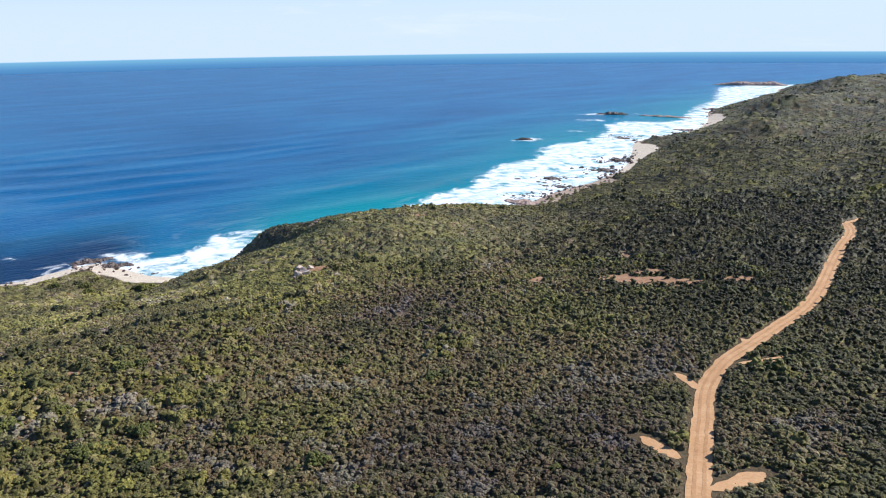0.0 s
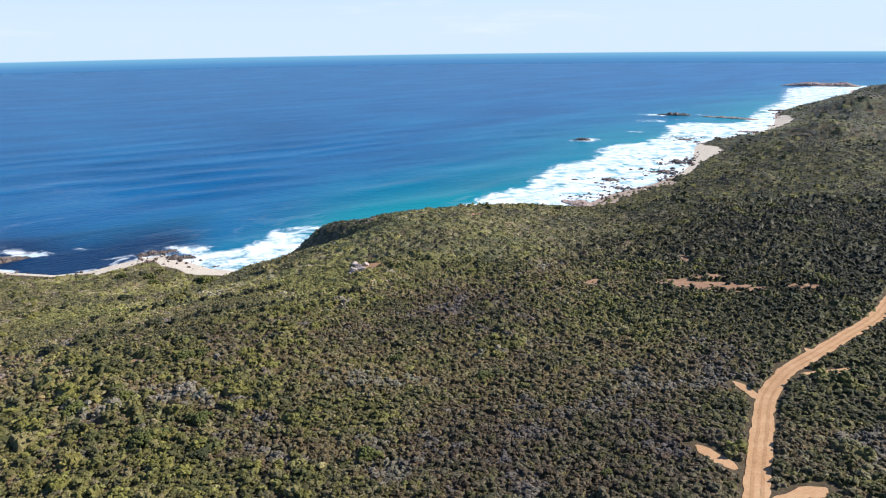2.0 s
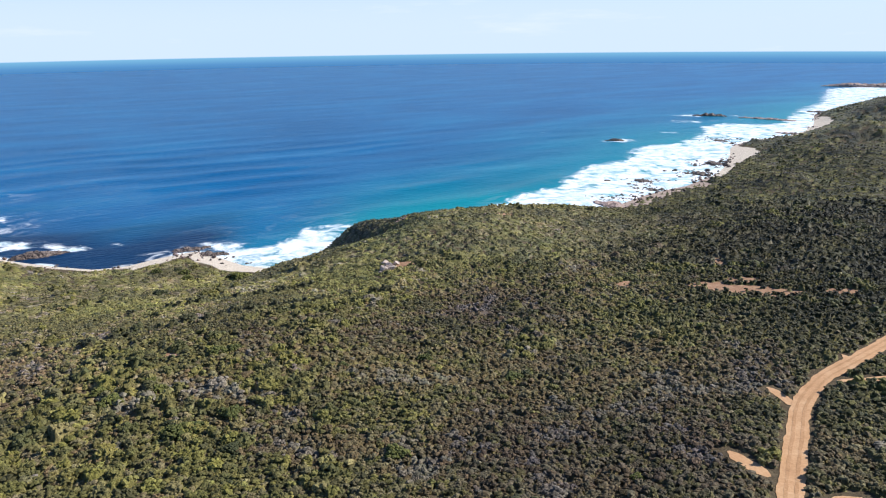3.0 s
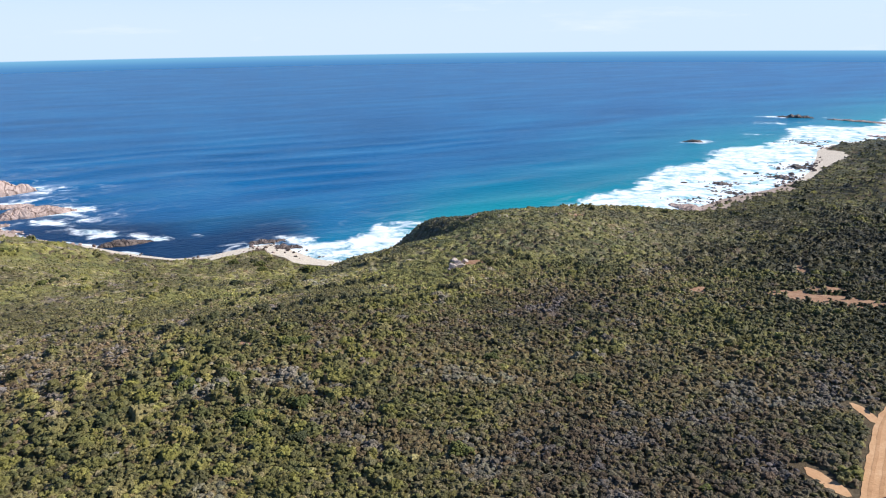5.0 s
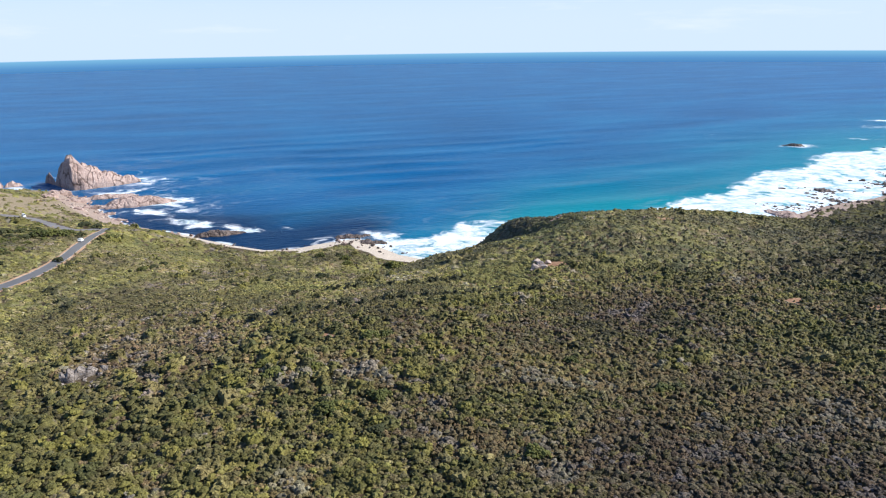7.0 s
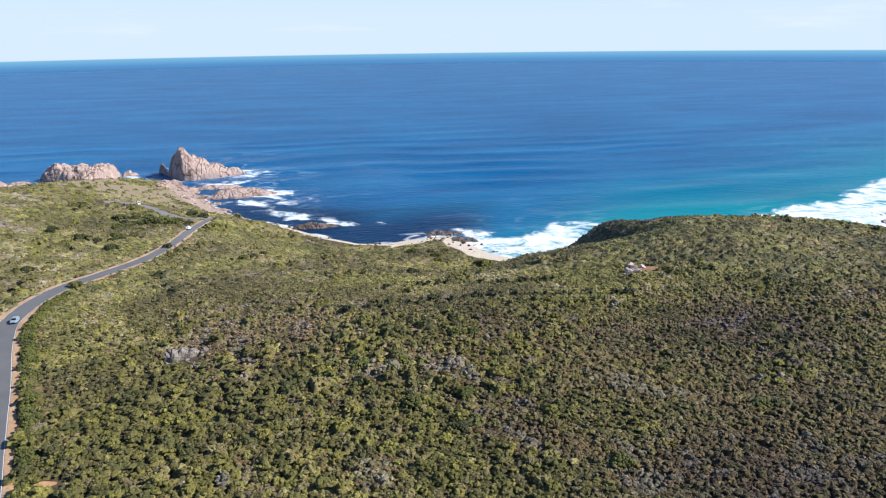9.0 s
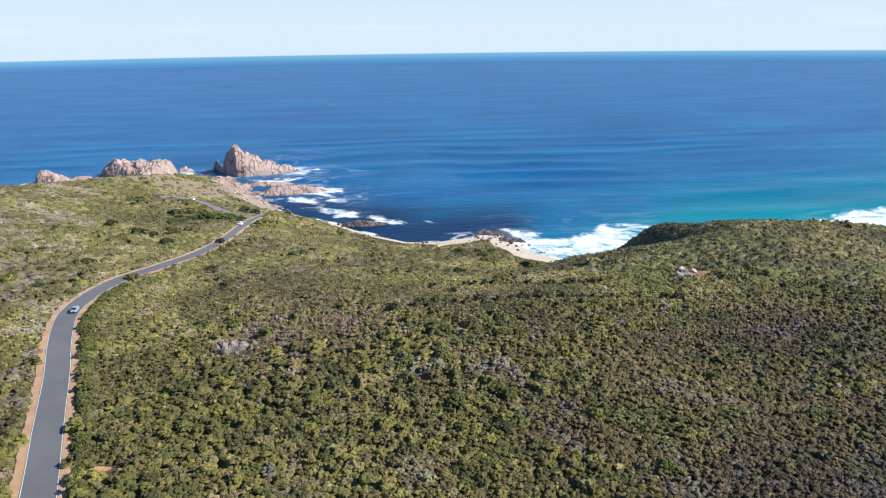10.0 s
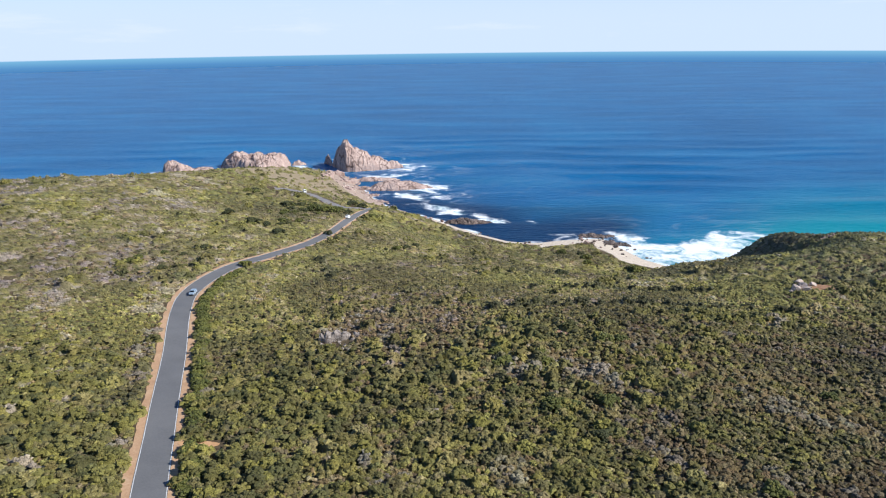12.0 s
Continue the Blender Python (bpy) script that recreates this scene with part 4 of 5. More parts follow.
tagged(crag("rock_pinnacle", STACK_AT, 47, [(-21, 0), (-19, 8), (-16, 12), (-13.5, 3), (-12, 1.5), (-10.5, 7), (-9, 13), (-6.5, 19), (-4, 21.5), (-1, 26), (1.5, 26), (4, 22.5), (7, 20), (11, 18), (15, 16), (21, 13), (27, 11.5), (34, 8.5), (38, 5.5), (42, 6.5), (46, 6), (49, 3), (52, 0)],
            [(-21, 3), (-15, 4), (-12, 3), (-8, 12), (-4, 15), (8, 17), (25, 12), (38, 7), (52, 4)], 4, GRANITE, lean=20, crack=24), "towering pink granite sea stack with a pointed peak", "sea stack")
tagged(crag("rock_island", ISLE_AT, 54, [(-34, 0), (-31, 5), (-28, 10), (-21, 15), (-12, 14), (-8, 12.5), (0, 14), (6, 12), (14, 13.5), (21, 14), (25, 12), (28, 4), (30, 0)],
            [(-34, 6), (-20, 16), (5, 30), (22, 16), (30, 6)], 9, GRANITE, lean=6), "broad pink granite islet with cracked rounded tops", "rock island")
tagged(crag("rock_island", FAR_ISLE_AT, 60, [(-14, 0), (-12, 8), (-8, 11), (0, 9.5), (7, 7), (12, 3), (16, 4), (22, 4.5), (28, 3.5), (31, 0)], [(-14, 5), (0, 12), (14, 6), (31, 4)], 13, GRANITE),
       "low reddish granite islet beyond the headland", "rock island")
tagged(crag("sea_rock", (-529, 435), 50, [(-6, 0), (-4, 4), (0, 5.5), (3, 3), (5, 3.6), (8, 0)], [(-6, 2), (0, 4), (8, 2)], 17, GRANITE), "small granite rock awash between two islets", "rock")
tagged(crag("rock_shelf", (-383, 410), 44, [(-20, 1), (-14, 4.5), (-8, 6), (0, 6.5), (6, 5), (12, 5.5), (19, 3), (26, 1.5), (30, 0)], [(-20, 8), (0, 11), (18, 7), (30, 3)], 21, GRANITE), "jointed pink granite shelf running into the surf", "rock shelf")
tagged(crag("rock_shelf", (-420, 424), 44, [(-16, 0), (-10, 2.2), (0, 2.8), (8, 2), (16, 1.5), (22, 0)], [(-16, 3), (0, 6), (22, 3)], 23, GRANITE), "low pink granite shelf washed by waves", "rock shelf")
tagged(crag("rock_shelf", (-273, 356), 38, [(-13, 0), (-9, 2), (-3, 3.2), (3, 2.8), (8, 2), (14, 0.8), (18, 0)], [(-13, 3), (0, 6), (18, 2)], 25, WET_ROCK, crack=30), "low reddish rock shelf at the edge of the bay", "rock shelf")
for at, turn, wide, seed in (((-191, 377), 32, 1.0, 27), ((-174, 368), 10, 0.8, 28)):
    tagged(crag("rock_shelf", at, turn, [(-11 * wide, 0), (-8 * wide, 1.2), (-6, 0.3), (-3, 1.6), (0, 0.4), (2, 1.3), (5, 0.2), (7 * wide, 1.1), (11 * wide, 0)], [(-11 * wide, 2), (-3, 5), (4, 3), (11 * wide, 2)], seed, WET_ROCK, crack=40), "dark wave-washed rock platform off the beach", "rock shelf")
tagged(crag("rock_islet", (255, 1091), -13, [(-24, 0), (-17, 2.5), (-12, 1.2), (-6, 4.5), (-2, 2.5), (3, 5), (8, 2), (13, 4), (18, 1.6), (24, 0)], [(-24, 3), (0, 7), (24, 3)], 29, WET_ROCK, crack=40), "granite rock islet ringed by white water", "rock islet")
tagged(crag("rock_islet", (94, 830), -6, [(-11, 0), (-5, 2), (2, 3), (7, 2), (11, 0)], [(-11, 2), (0, 4), (11, 2)], 33, WET_ROCK), "small dark reef breaking the surface", "rock islet")
tagged(crag("rock_spit", (318, 1052), -38, [(-36, 0), (-27, 1.4), (-18, 0.6), (-10, 2), (0, 1.2), (8, 2.2), (20, 1.6), (34, 1.4), (44, 0)], [(-36, 3), (0, 7), (44, 5)], 37, GRANITE, crack=30), "low rock spit curving out from the beach", "rock spit")
tagged(crag("rock_spit", (690, 1680), -22, [(-70, 0), (-40, 5), (-10, 8), (25, 7), (60, 9), (90, 0)], [(-70, 6), (0, 20), (90, 12)], 39, GRANITE), "distant rocky spit in the surf", "rock spit")

tagged(crag("rock_outcrop", (-141.5, 125.5), 44, [(-5.5, 0), (-4.6, 0.9), (-3.8, 0.4), (-2.6, 1.7), (-1.6, 0.7), (-0.4, 1.5), (0.7, 0.4), (2.2, 1.2), (3.4, 0.2), (4.6, 0.7), (6, 0)], [(-5.5, 0.8), (-1, 2.0), (6, 0.8)], 43, PALE_ROCK, -1.5, crack=16, z=35.0), "grey fractured rock outcrop rising from the scrub", "rock outcrop")
for (x, y), turn, e, tall, seed in (((-428, 399), 60, 11, 2.6, 71), ((-404, 388), 35, 13, 2.0, 72), ((-382, 377), 30, 9, 1.7, 73), ((-362, 367), 25, 10, 1.5, 74), ((-440, 386), 80, 9, 1.8, 75), ((-398, 370), 15, 7, 1.4, 76), ((-455, 408), 45, 12, 3.0, 77)):
    tagged(crag("rock_outcrop", (x, y), turn, [(-e, 0), (-e * 0.7, tall * 0.7), (-e * 0.4, tall * 0.4), (-e * 0.1, tall), (e * 0.2, tall * 0.5), (e * 0.5, tall * 0.9), (e * 0.8, tall * 0.4), (e, 0)], [(-e, 1.5), (0, e * 0.42), (e, 1.5)], seed, GRANITE, -2.5, crack=26, z=float(height([x], [y])[0]) - 0.2),
           "low pink granite outcrop on the headland slope", "rock outcrop", group="outcrops of the headland")
REEFS = [(58, 505, -42, 34, 2.2, 9, GRANITE), (92, 594, -30, 15, 2.0, 4, WET_ROCK), (143, 628, -48, 18, 2.8, 5, WET_ROCK), (166, 680, -40, 17, 3.0, 5, WET_ROCK), (208, 830, -45, 16, 2.0, 5, WET_ROCK), (300, 895, -30, 30, 2.0, 5, GRANITE), (425, 1140, -32, 40, 2.6, 7, WET_ROCK)]
for k, (x, y, turn, long, tall, half, mat) in enumerate(REEFS):
    e = long / 2
    tagged(crag("reef", (x, y), turn, [(-e, 0), (-e * 0.8, tall * 0.6), (-e * 0.5, tall * 0.4), (-e * 0.2, tall), (0, tall * 0.5), (e * 0.3, tall * 0.9), (e * 0.55, tall * 0.3), (e * 0.8, tall * 0.6), (e, 0)], [(-e, 2), (0, half), (e, 2)], 60 + 3 * k, mat, crack=44), "jagged rock reef in the white surf", "reef", group="reefs of the northern shore")


def boulder_mesh(seed, mat):
    rnd = random.Random(seed)
    bm = bmesh.new()
    bmesh.ops.create_icosphere(bm, subdivisions=2, radius=1)
    cuts = [(Vector((rnd.gauss(0, 1), rnd.gauss(0, 1), rnd.gauss(0, 0.8))).normalized(), rnd.uniform(0.42, 0.8)) for _ in range(13)]
    for v in bm.verts:
        for way, far in cuts:
            over = v.co.dot(way) - far
            if over > 0:
                v.co -= way * over * 0.97
        v.co *= 1 + 0.12 * noise.noise(v.co * 2.3 + Vector((seed, 0, 0)))
        v.co.z *= 0.72
    me = bpy.data.meshes.new("boulder")
    bm.to_mesh(me)
    bm.free()
    me.materials.append(mat)
    return me


BOULDERS = {m.name: [boulder_mesh(50 + 7 * i + 31 * k, m) for i in range(4)] for k, m in enumerate((GRANITE, WET_ROCK, PALE_ROCK, BLOND_ROCK))}
CLUSTERS = [(-48.5, 243, 3.8, 8, 1.0, 2.4, BLOND_ROCK, "on the heath slope"), (-51, 239, 1.2, 3, 0.7, 1.5, BLOND_ROCK, "on the heath slope"), (-46, 254.5, 0.8, 2, 0.5, 0.9, PALE_ROCK, "on the heath slope"), (-140.0, 124.5, 8.5, 54, 0.3, 1.05, PALE_ROCK, "in the scrub"), (-425, 398, 20, 20, 0.5, 2.4, GRANITE, "on the headland"), (-394, 382, 20, 18, 0.4, 1.9, BLOND_ROCK, "on the headland"), (-367, 368, 16, 14, 0.4, 1.6, BLOND_ROCK, "on the headland"), (-350, 363, 8, 7, 0.4, 1.3, GRANITE, "on the headland"),
            (-135, 234, 2.0, 4, 0.7, 1.7, PALE_ROCK, "in the scrub"), (-60, 322, 9, 8, 0.8, 2.0, GRANITE, "on the hill's brow"), (-20, 322, 12, 9, 0.5, 1.3, GRANITE, "on the hill's brow"), (58, 398, 3, 3, 1.2, 2.8, GRANITE, "on the slope"),
            (-87.5, 156.5, 0.8, 2, 0.5, 1.0, GRANITE, "in the heath"), (-190, 374, 15, 38, 0.5, 1.7, WET_ROCK, "at the water's edge"), (-172, 366, 15, 46, 0.5, 1.6, WET_ROCK, "on the beach"), (-186, 362, 12, 26, 0.4, 1.3, GRANITE, "on the beach"), (-150, 356, 9, 12, 0.4, 1.2, WET_ROCK, "on the beach"), (-214, 345, 8, 10, 0.5, 1.2, WET_ROCK, "on the beach"),
            (-250, 342, 14, 10, 0.4, 1.0, WET_ROCK, "on the beach"), (-292, 358, 9, 12, 0.7, 2.0, GRANITE, "in the shallows"), (-338, 366, 8, 5, 0.5, 1.4, GRANITE, "below the headland"), (-372, 388, 16, 14, 0.7, 2.4, GRANITE, "below the headland"),
            (-440, 412, 24, 22, 0.6, 2.4, GRANITE, "below the headland"), (-402, 384, 24, 18, 0.4, 1.8, GRANITE, "below the headland"), (-415, 372, 16, 12, 0.6, 1.6, GRANITE, "on the headland"), (50, 496, 14, 34, 0.6, 1.9, WET_ROCK, "at the water's edge"), (74, 526, 16, 40, 0.6, 2.0, WET_ROCK, "at the water's edge"), (96, 560, 16, 34, 0.6, 2.2, WET_ROCK, "at the water's edge"),
            (132, 604, 14, 34, 0.7, 2.4, WET_ROCK, "at the water's edge"), (158, 660, 9, 10, 1.0, 3.0, WET_ROCK, "at the water's edge"), (178, 695, 9, 10, 1.2, 3.4, WET_ROCK, "at the water's edge"), (214, 818, 12, 12, 1.2, 3.4, WET_ROCK, "at the water's edge"),
            (284, 880, 16, 12, 1.2, 3.2, WET_ROCK, "at the water's edge"), (398, 1100, 18, 10, 1.5, 4.0, WET_ROCK, "at the water's edge"), (470, 1220, 25, 12, 1.5, 4.5, WET_ROCK, "at the water's edge"), (600, 1400, 40, 16, 2.0, 6.0, WET_ROCK, "at the water's edge"),
            (92, 594, 17, 34, 0.7, 2.6, WET_ROCK, "in the surf"), (108, 597, 9, 14, 0.6, 2.0, WET_ROCK, "in the surf"), (143, 628, 20, 60, 0.8, 3.2, WET_ROCK, "in the surf"), (163, 678, 20, 56, 0.8, 3.4, WET_ROCK, "in the surf"), (90, 564, 16, 36, 0.6, 2.2, WET_ROCK, "in the surf"),
            (60, 528, 18, 44, 0.6, 2.0, WET_ROCK, "in the surf"), (206, 838, 22, 40, 0.8, 2.8, WET_ROCK, "in the surf"), (255, 1091, 20, 24, 1.0, 3.0, WET_ROCK, "in the surf"), (-228, 195, 0.5, 1, 0.9, 1.0, PALE_ROCK, "beside the road"), (-270, 176, 6, 4, 0.4, 0.9, PALE_ROCK, "in the scrub")]
rnd = random.Random(8)
for px, py in COAST[(COAST[:, 0] > 30) & (COAST[:, 0] < 620)]:
    CLUSTERS.append((px + rnd.uniform(-4, 2), py + rnd.uniform(-2, 6), 9, rnd.choice((0, 4, 7, 12)), 0.6, 1.9, rnd.choice((WET_ROCK, WET_ROCK, GRANITE)), "along the northern shore"))
far_rocks = {}
for x, y, spread, count, small, large, mat, where in CLUSTERS:
    for _ in range(count):
        px, py, s = x + rnd.gauss(0, spread * 0.5), y + rnd.gauss(0, spread * 0.5), small + (large - small) * rnd.random() ** 2
        pz = float(height([px], [py])[0])
        if where == "in the surf":
            pz = max(pz, -0.4 * s)
        if pz < -0.7 and where != "in the surf":
            continue
        stands = Matrix.LocRotScale((px, py, pz + s * 0.25), Euler((rnd.uniform(-0.3, 0.3), rnd.uniform(-0.3, 0.3), rnd.uniform(0, 6.28))), (s * rnd.uniform(0.8, 1.4), s, s * rnd.uniform(0.7, 1.1)))
        shape = rnd.choice(BOULDERS[mat.name])
        if y > 470:
            far_rocks.setdefault(mat, []).append((shape, stands))
            continue
        ob = new("boulder", shape)
        ob.matrix_world = stands
        kind = {"pink_granite": "weathered pink granite boulder ", "wave_washed_rock": "dark wave-washed boulder ", "lichened_pale_rock": "grey lichened boulder ", "blond_granite": "blond sunlit granite boulder "}[mat.name]
        tagged(ob, kind + where, "boulder", group="boulders " + where)
for mat, rocks in far_rocks.items():
    vs, fs, count = [], [], 0
    for shape, stands in rocks:
        co = np.empty(len(shape.vertices) * 3, np.float32)
        shape.vertices.foreach_get("co", co)
        tri = np.empty(len(shape.polygons) * 3, np.int32)
        shape.loops.foreach_get("vertex_index", tri)
        m = np.array(stands)
        vs.append(co.reshape(-1, 3) @ m[:3, :3].T + m[:3, 3])
        fs.append(tri.reshape(-1, 3) + count)
        count += len(vs[-1])
    ob = new("shore_rocks", bpy.data.meshes.new("shore_rocks"))
    fill(ob.data, np.vstack(vs), np.vstack(fs))
    ob.data.shade_flat()
    ob.data.materials.append(mat)
    tagged(ob, "scattered rocks along the distant northern shore", "rocks", kind="stuff")
# ---- single shrubs ----
def part(name, bm, mat, parent, label=""):
    me = bpy.data.meshes.new(name)
    bm.to_mesh(me)
    bm.free()
    me.materials.append(mat)
    ob = new(name, me)
    ob.parent = parent
    if label:
        tagged(ob, label)
    return ob


def limb(bm, a, b, ra, rb):
    """A tapered branch between two points."""
    way = Vector(b) - Vector(a)
    made = bmesh.ops.create_cone(bm, cap_ends=True, segments=6, radius1=ra, radius2=rb, depth=way.length)
    turn = Vector((0, 0, 1)).rotation_difference(way.normalized()).to_matrix().to_4x4()
    bmesh.ops.transform(bm, matrix=Matrix.Translation((Vector(a) + Vector(b)) / 2) @ turn, verts=made["verts"])


def shrub(seed, wide, tall, mat):
    """A wind-shaped coastal shrub: a forked stem and a crown of many small tufts."""
    rnd = random.Random(seed)
    root = new("shrub")
    bm = bmesh.new()
    limb(bm, (0, 0, -0.2), (0.1, 0, tall * 0.3), 0.12, 0.09)
    for k in range(5):
        a = k * 1.26 + rnd.uniform(-0.3, 0.3)
        limb(bm, (0.1, 0, tall * 0.25), (wide * 0.6 * math.cos(a), wide * 0.6 * math.sin(a), tall * rnd.uniform(0.55, 0.75)), 0.07, 0.03)
    part("stem", bm, BARK, root, "crooked grey woody stem")
    vs, fs, count = [], [], 0
    for k in range(110):
        a, out = rnd.uniform(0, 6.283), math.sqrt(rnd.random())
        lobe = 0.8 + 0.3 * math.sin(3 * a + seed)
        z = tall * (0.25 + 0.7 * math.sqrt(max(0.03, 1 - out * out)) * rnd.uniform(0.75, 1.0))
        s = rnd.uniform(0.2, 0.42) * (0.6 + 0.2 * wide)
        v, f = lump(seed * 300 + k % 25, 0.3)
        turn = Euler((rnd.uniform(-0.5, 0.5), rnd.uniform(-0.5, 0.5), rnd.uniform(0, 6))).to_matrix()
        vs.append(np.array([tuple(turn @ Vector(p)) for p in v]) * s + (wide * lobe * out * math.cos(a), wide * lobe * out * math.sin(a), z))
        fs.append(f + count)
        count += len(v)
    me = bpy.data.meshes.new("crown")
    fill(me, np.vstack(vs), np.vstack(fs))
    me.shade_flat()
    me.materials.append(mat)
    crown = new("crown", me)
    crown.parent = root
    return root


DARK_LEAVES = leaf_material("dark_shrub_foliage", "")
for e in DARK_LEAVES.node_tree.nodes:
    if e.bl_idname == "ShaderNodeValToRGB" and e.color_ramp.elements[0].color[0] < 0.1:
        for stop, c in zip(e.color_ramp.elements, ((0.03, 0.036, 0.016), (0.048, 0.052, 0.02), (0.07, 0.07, 0.026))):
            stop.color = (*c, 1)
KINDS = [(shrub(1, 2.2, 1.9, LEAVES), "rounded yellow-green coastal shrub standing over low heath"), (shrub(2, 1.8, 1.6, LEAVES), "compact green coastal shrub standing over low heath"), (shrub(3, 1.7, 1.6, DARK_LEAVES), "dense dark green coastal shrub in the heath")]
SHRUBS = [(-3, 154.5, 1, 1.2), (0, 157, 2, 0.9), (-25, 164, 0, 0.95), (-22, 160, 1, 0.6), (-56.3, 118, 2, 1.25), (-76.5, 158, 1, 1.3), (-73, 160, 0, 0.9), (-44, 156, 1, 0.8), (-24, 118.5, 0, 1.2), (19.5, 112, 1, 0.7),
          (-140, 322, 0, 2.0), (-145, 324, 2, 1.5), (-136, 321, 0, 1.5), (-170, 326, 0, 1.6), (-176, 330, 2, 1.2), (-186, 328, 0, 1.5), (-165, 318, 0, 1.4), (-134, 236, 2, 1.5), (-158, 213, 2, 0.9), (-70, 123, 0, 1.4), (-67, 125, 1, 1.3),
          (-73, 126, 2, 1.0), (-62, 131, 0, 1.3), (-226, 156.5, 0, 1.1), (-245, 221, 2, 1.2), (-256, 226, 2, 1.3), (-313, 210, 2, 2.0), (-323, 255, 2, 2.1), (-321, 264, 2, 1.8), (-306, 262, 0, 2.4), (-303, 266, 0, 2.3), (-300, 272, 0, 2.1),
          (-296, 277, 2, 1.6), (-286, 286, 0, 1.5), (-293, 209, 2, 2.0), (-286, 212, 2, 1.6), (-269, 206, 2, 1.7), (-322, 304, 2, 2.1), (-316, 308, 2, 1.9), (-328, 312, 2, 1.7), 
          (-86, 142, 0, 1.0), (-82, 139, 1, 1.1), (-90, 133, 0, 1.3), (-95, 137, 1, 1.2)]
thick = random.Random(21)
for (ax, ay), (bx, by), spread, count in (((-284, 214), (-316, 262), 13, 26), ((-322, 258), (-330, 296), 9, 22), ((-345, 262), (-372, 268), 8, 8), ((-240, 120), (-262, 150), 22, 12), ((-232, 226), (-200, 262), 22, 10)):
    for _ in range(count):                                     # thickets behind the headland
        u = thick.random()
        x, y = ax + (bx - ax) * u + thick.gauss(0, spread * 0.5), ay + (by - ay) * u + thick.gauss(0, spread * 0.5)
        if min(to_line(np.array([x]), np.array([y]), line)[0][0] for line in (ROAD, PARK)) > 8:
            SHRUBS.append((x, y, thick.choice((0, 1, 1, 2, 2)), thick.uniform(0.6, 1.5)))
edge = spline(ROAD_PLAN, 2.3)
for (ax, ay), (bx, by) in zip(edge, edge[1:]):                 # tall scrub close along the road
    if -226 < ax < -96 and thick.random() < 0.8:
        far, long = thick.uniform(6.3, 7.8), math.hypot(bx - ax, by - ay)
        SHRUBS.append((ax + (by - ay) / long * far, ay - (bx - ax) / long * far, thick.choice((0, 1, 1)), thick.uniform(0.8, 1.25)))
for x, y, kind, s in SHRUBS:
    proto, words = KINDS[kind]
    z = float(height([x], [y])[0])
    ob = copy_thing(proto, Matrix.LocRotScale((x, y, z), Euler((0, 0, rnd.uniform(0, 6.28))), (s, s * rnd.uniform(0.85, 1.15), s * 0.9)))
    tagged(ob, words, "shrub", group="shrubs in the heath")
for proto, words in KINDS:
    for o in (*proto.children, proto):
        bpy.data.objects.remove(o)
# ---- vehicles and posts ----
GLASS = plain("dark_car_glass", (0.01, 0.012, 0.014), 0.08)
TYRE, RIM = plain("tyre_rubber", (0.02, 0.02, 0.02), 0.9), plain("alloy", (0.5, 0.5, 0.52), 0.3, 1.0)
TRIM, LAMP, TAIL = plain("black_trim", (0.025, 0.025, 0.027), 0.6), plain("headlight_glass", (0.75, 0.77, 0.8), 0.1), plain("tail_light_red", (0.4, 0.02, 0.015), 0.2)


def loft(sections):
    """A closed body through cross sections: each (x, half width low, half width high, low, high)."""
    bm = bmesh.new()
    rings = []
    for x, a, b, low, high in sections:
        c = 0.14 * (high - low)
        rings.append([bm.verts.new((x, s * w, z)) for s, w, z in ((-1, a * 0.94, low), (1, a * 0.94, low), (1, a, low + c), (1, a, high - c * 1.6), (1, b, high), (-1, b, high), (-1, a, high - c * 1.6), (-1, a, low + c))])
    for p, q in zip(rings, rings[1:]):
        for k in range(8):
            bm.faces.new((p[k], p[(k + 1) % 8], q[(k + 1) % 8], q[k]))
    bm.faces.new(rings[0][::-1])
    bm.faces.new(rings[-1])
    bmesh.ops.recalc_face_normals(bm, faces=bm.faces)
    bmesh.ops.bevel(bm, geom=[e for e in bm.edges if e.calc_face_angle(0) > 0.5], offset=0.03, segments=2, affect="EDGES")
    return bm


def block(x, y, z, dx, dy, dz, bevel=0.02):
    bm = bmesh.new()
    bmesh.ops.create_cube(bm, size=1, matrix=Matrix.Translation((x, y, z)) @ Matrix.Diagonal((dx, dy, dz, 1)))
    bmesh.ops.bevel(bm, geom=bm.edges[:], offset=bevel, segments=2, affect="EDGES")
    return bm


def pane(points, thick=0.03):
    """A thin sheet of glass through four corners."""
    bm = bmesh.new()
    f = bm.faces.new([bm.verts.new(p) for p in points])
    f.normal_update()
    for g in bmesh.ops.extrude_face_region(bm, geom=[f])["geom"]:
        if isinstance(g, bmesh.types.BMVert):
            g.co += f.normal * thick
    bmesh.ops.recalc_face_normals(bm, faces=bm.faces)
    return bm


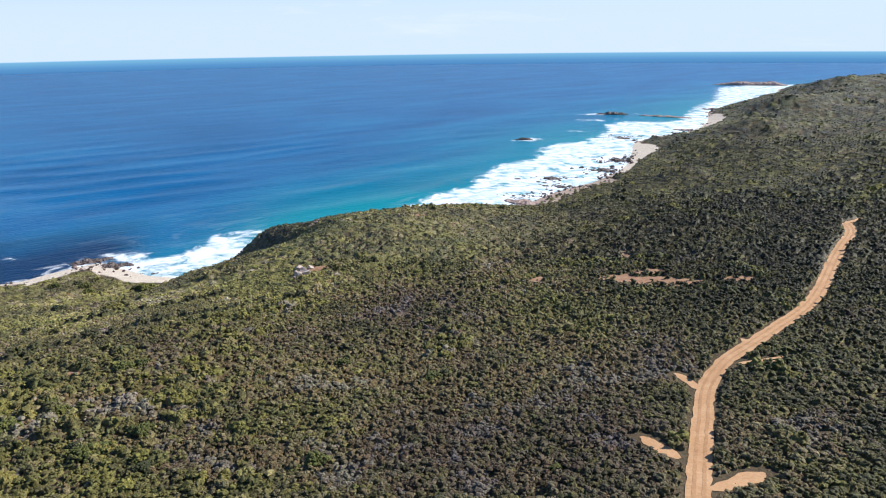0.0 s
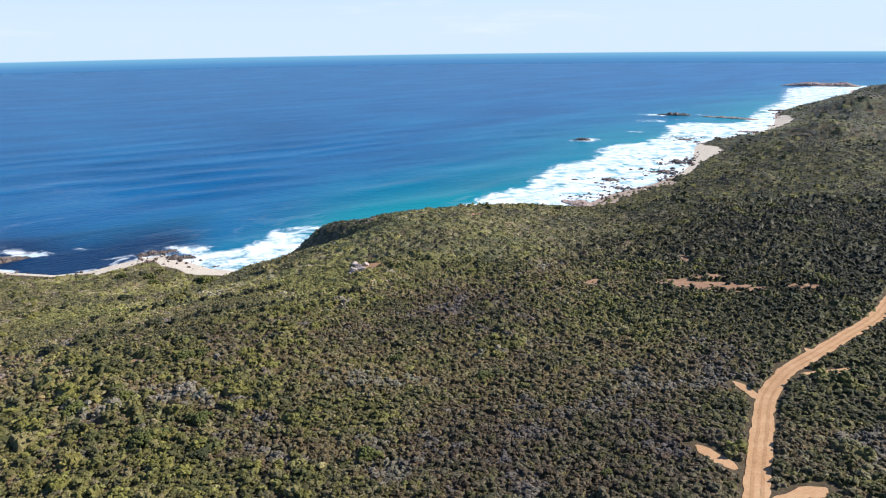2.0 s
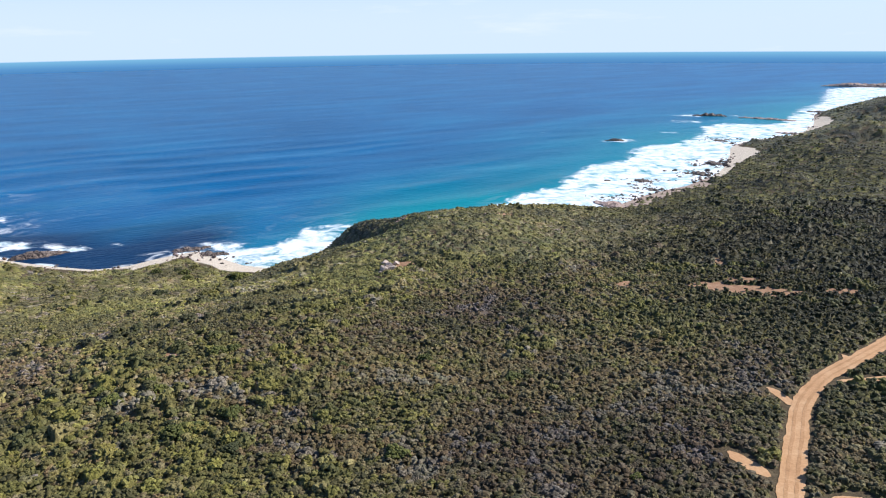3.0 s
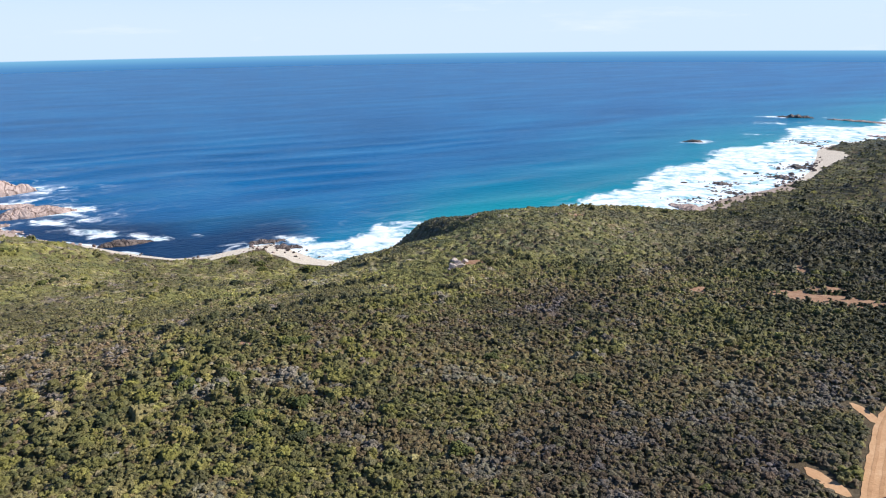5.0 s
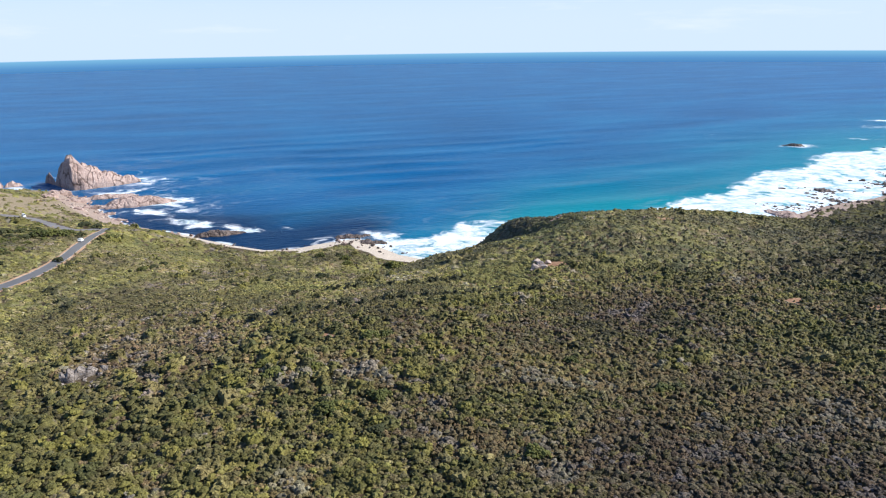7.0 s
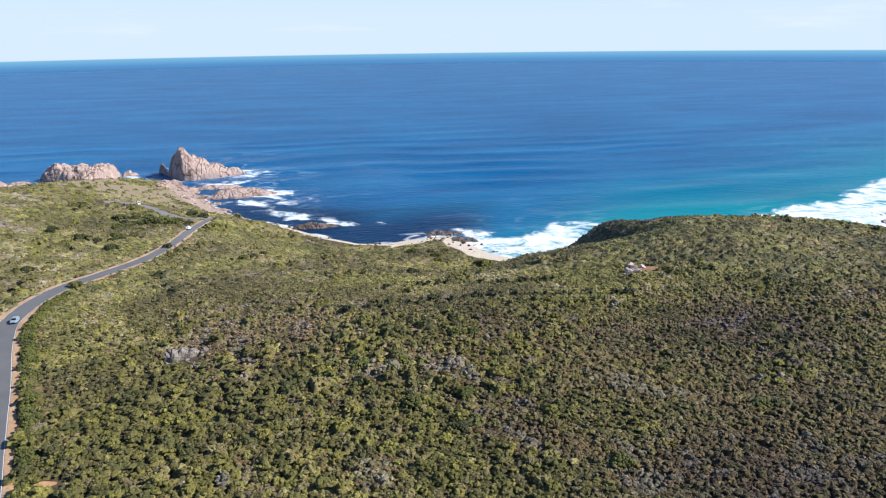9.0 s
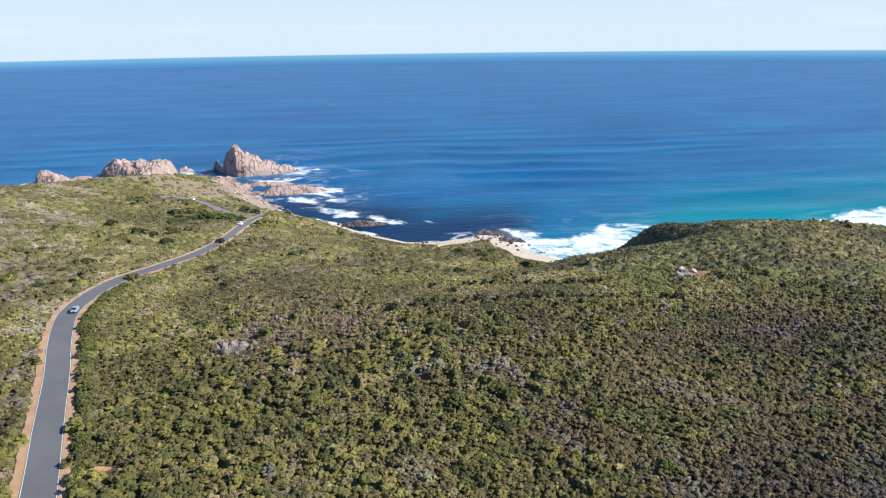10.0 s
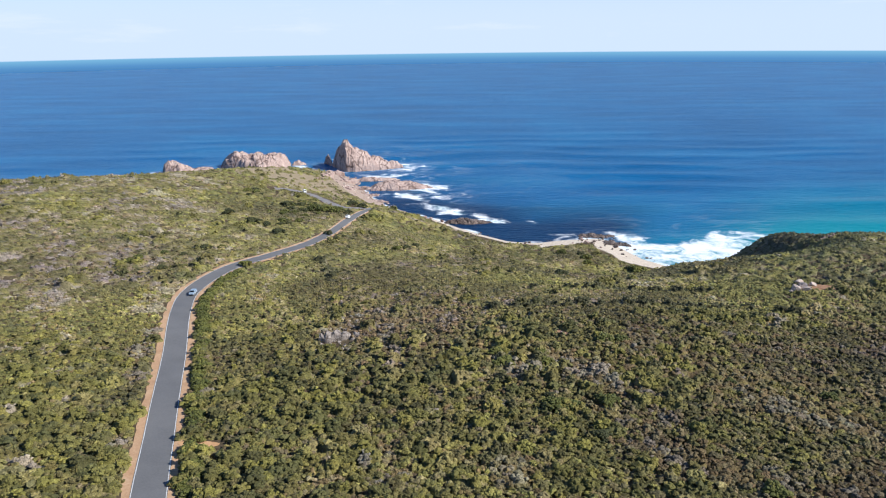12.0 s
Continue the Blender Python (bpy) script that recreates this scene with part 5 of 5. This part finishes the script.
def vehicle(name, paint, tall, long):
    root = new(name)
    h, e = tall, long / 2
    part("body", loft([(-e, 0.78, 0.7, 0.35, 0.85), (-e + 0.15, 0.88, 0.82, 0.25, 0.98), (-0.6, 0.9, 0.86, 0.22, 1.02), (0.9, 0.9, 0.86, 0.22, 1.0), (e - 0.5, 0.88, 0.8, 0.24, 0.9), (e, 0.76, 0.66, 0.35, 0.72)]), paint, root)
    part("cabin", loft([(-e + 0.12, 0.78, 0.66, 0.92, 1.0), (-e + 0.45, 0.84, 0.64, 0.92, h - 0.05), (-0.3, 0.85, 0.66, 0.92, h), (0.45, 0.85, 0.64, 0.92, h - 0.04), (1.15, 0.8, 0.7, 0.9, 0.98)]), paint, root)
    part("windscreen", pane([(1.13, -0.66, 1.03), (1.13, 0.66, 1.03), (0.55, 0.6, h - 0.08), (0.55, -0.6, h - 0.08)]), GLASS, root, "dark glass windscreen")
    part("rear_window", pane([(-e + 0.16, 0.62, 1.05), (-e + 0.16, -0.62, 1.05), (-e + 0.4, -0.56, h - 0.12), (-e + 0.4, 0.56, h - 0.12)]), GLASS, root, "dark glass rear window")
    for s in (-1, 1):
        corners = [(-e + 0.5, s * 0.86, 1.05), (0.85, s * 0.86, 1.05), (0.4, s * 0.72, h - 0.13), (-e + 0.65, s * 0.72, h - 0.13)]
        part("side_window", pane(corners if s < 0 else corners[::-1]), GLASS, root, "dark glass side window")
        part("mirror", block(0.75, s * 0.98, 1.04, 0.12, 0.16, 0.12), TRIM, root)
        part("headlight", block(e - 0.12, s * 0.6, 0.68, 0.16, 0.26, 0.12), LAMP, root, "clear headlight")
        part("tail_light", block(-e + 0.04, s * 0.68, 0.82, 0.08, 0.16, 0.2), TAIL, root, "red tail light")
        for x in (-e + 0.85, e - 0.85):
            bm = bmesh.new()
            bmesh.ops.create_cone(bm, cap_ends=True, segments=24, radius1=0.33, radius2=0.33, depth=0.22, matrix=Matrix.Translation((x, s * 0.8, 0.33)) @ Matrix.Rotation(radians(90), 4, "X"))
            bmesh.ops.bevel(bm, geom=[v for v in bm.edges if v.calc_face_angle(0) > 1], offset=0.04, segments=2, affect="EDGES")
            tyre = part("wheel", bm, TYRE, root)
            bm = bmesh.new()
            bmesh.ops.create_cone(bm, cap_ends=True, segments=20, radius1=0.2, radius2=0.17, depth=0.04, matrix=Matrix.Translation((x, s * 0.92, 0.33)) @ Matrix.Rotation(radians(-90 * s), 4, "X"))
            part("rim", bm, RIM, tyre, "silver alloy rim")
    part("front_bumper", block(e - 0.05, 0, 0.42, 0.14, 1.5, 0.2), TRIM, root)
    part("rear_bumper", block(-e + 0.04, 0, 0.45, 0.14, 1.5, 0.2), TRIM, root)
    return root


def park(root, x, y, heading, lift, label, category):
    """Stands a vehicle on the road, its nose turned by degrees from the x axis, tilted as the ground lies."""
    a = radians(heading)
    front, back = (float(height([x + s * 1.3 * math.cos(a)], [y + s * 1.3 * math.sin(a)])[0]) for s in (1, -1))
    root.matrix_world = pose(x, y, (front + back) / 2 + lift, 0, -math.degrees(math.atan2(front - back, 2.6)), heading)
    tagged(root, label, category)


park(vehicle("car", plain("light_blue_paint", (0.33, 0.42, 0.5), 0.3, 0.2), 1.5, 4.4), -208.3, 123.0, -48, 0.12, "light blue hatchback on the sealed road", "car")
park(vehicle("car", plain("white_paint", (0.8, 0.8, 0.79), 0.3), 1.85, 4.8), -285.3, 266.6, 119, 0.12, "white four-wheel drive heading up the sealed road", "car")
park(vehicle("van", plain("cream_paint", (0.82, 0.81, 0.77), 0.35), 2.3, 5.2), -369, 307, 150, 0.16, "white van parked on the headland car park", "van")


def guide_post(x, y):
    root = new("guide_post")
    part("post", block(0, 0, 0.5, 0.1, 0.05, 1.1, 0.012), LINE, root)
    part("reflector", block(0.0, -0.03, 0.9, 0.07, 0.02, 0.14, 0.006), TAIL, root, "small red reflector")
    root.matrix_world = pose(x, y, float(height([x], [y])[0]), 0, 0, 33)
    tagged(root, "white plastic guide post on the gravel verge", "guide post", group="guide posts along the road")


for x, y in ((-119.9, 52.2), (-178, 90.5), (-228, 128)):
    guide_post(x, y)
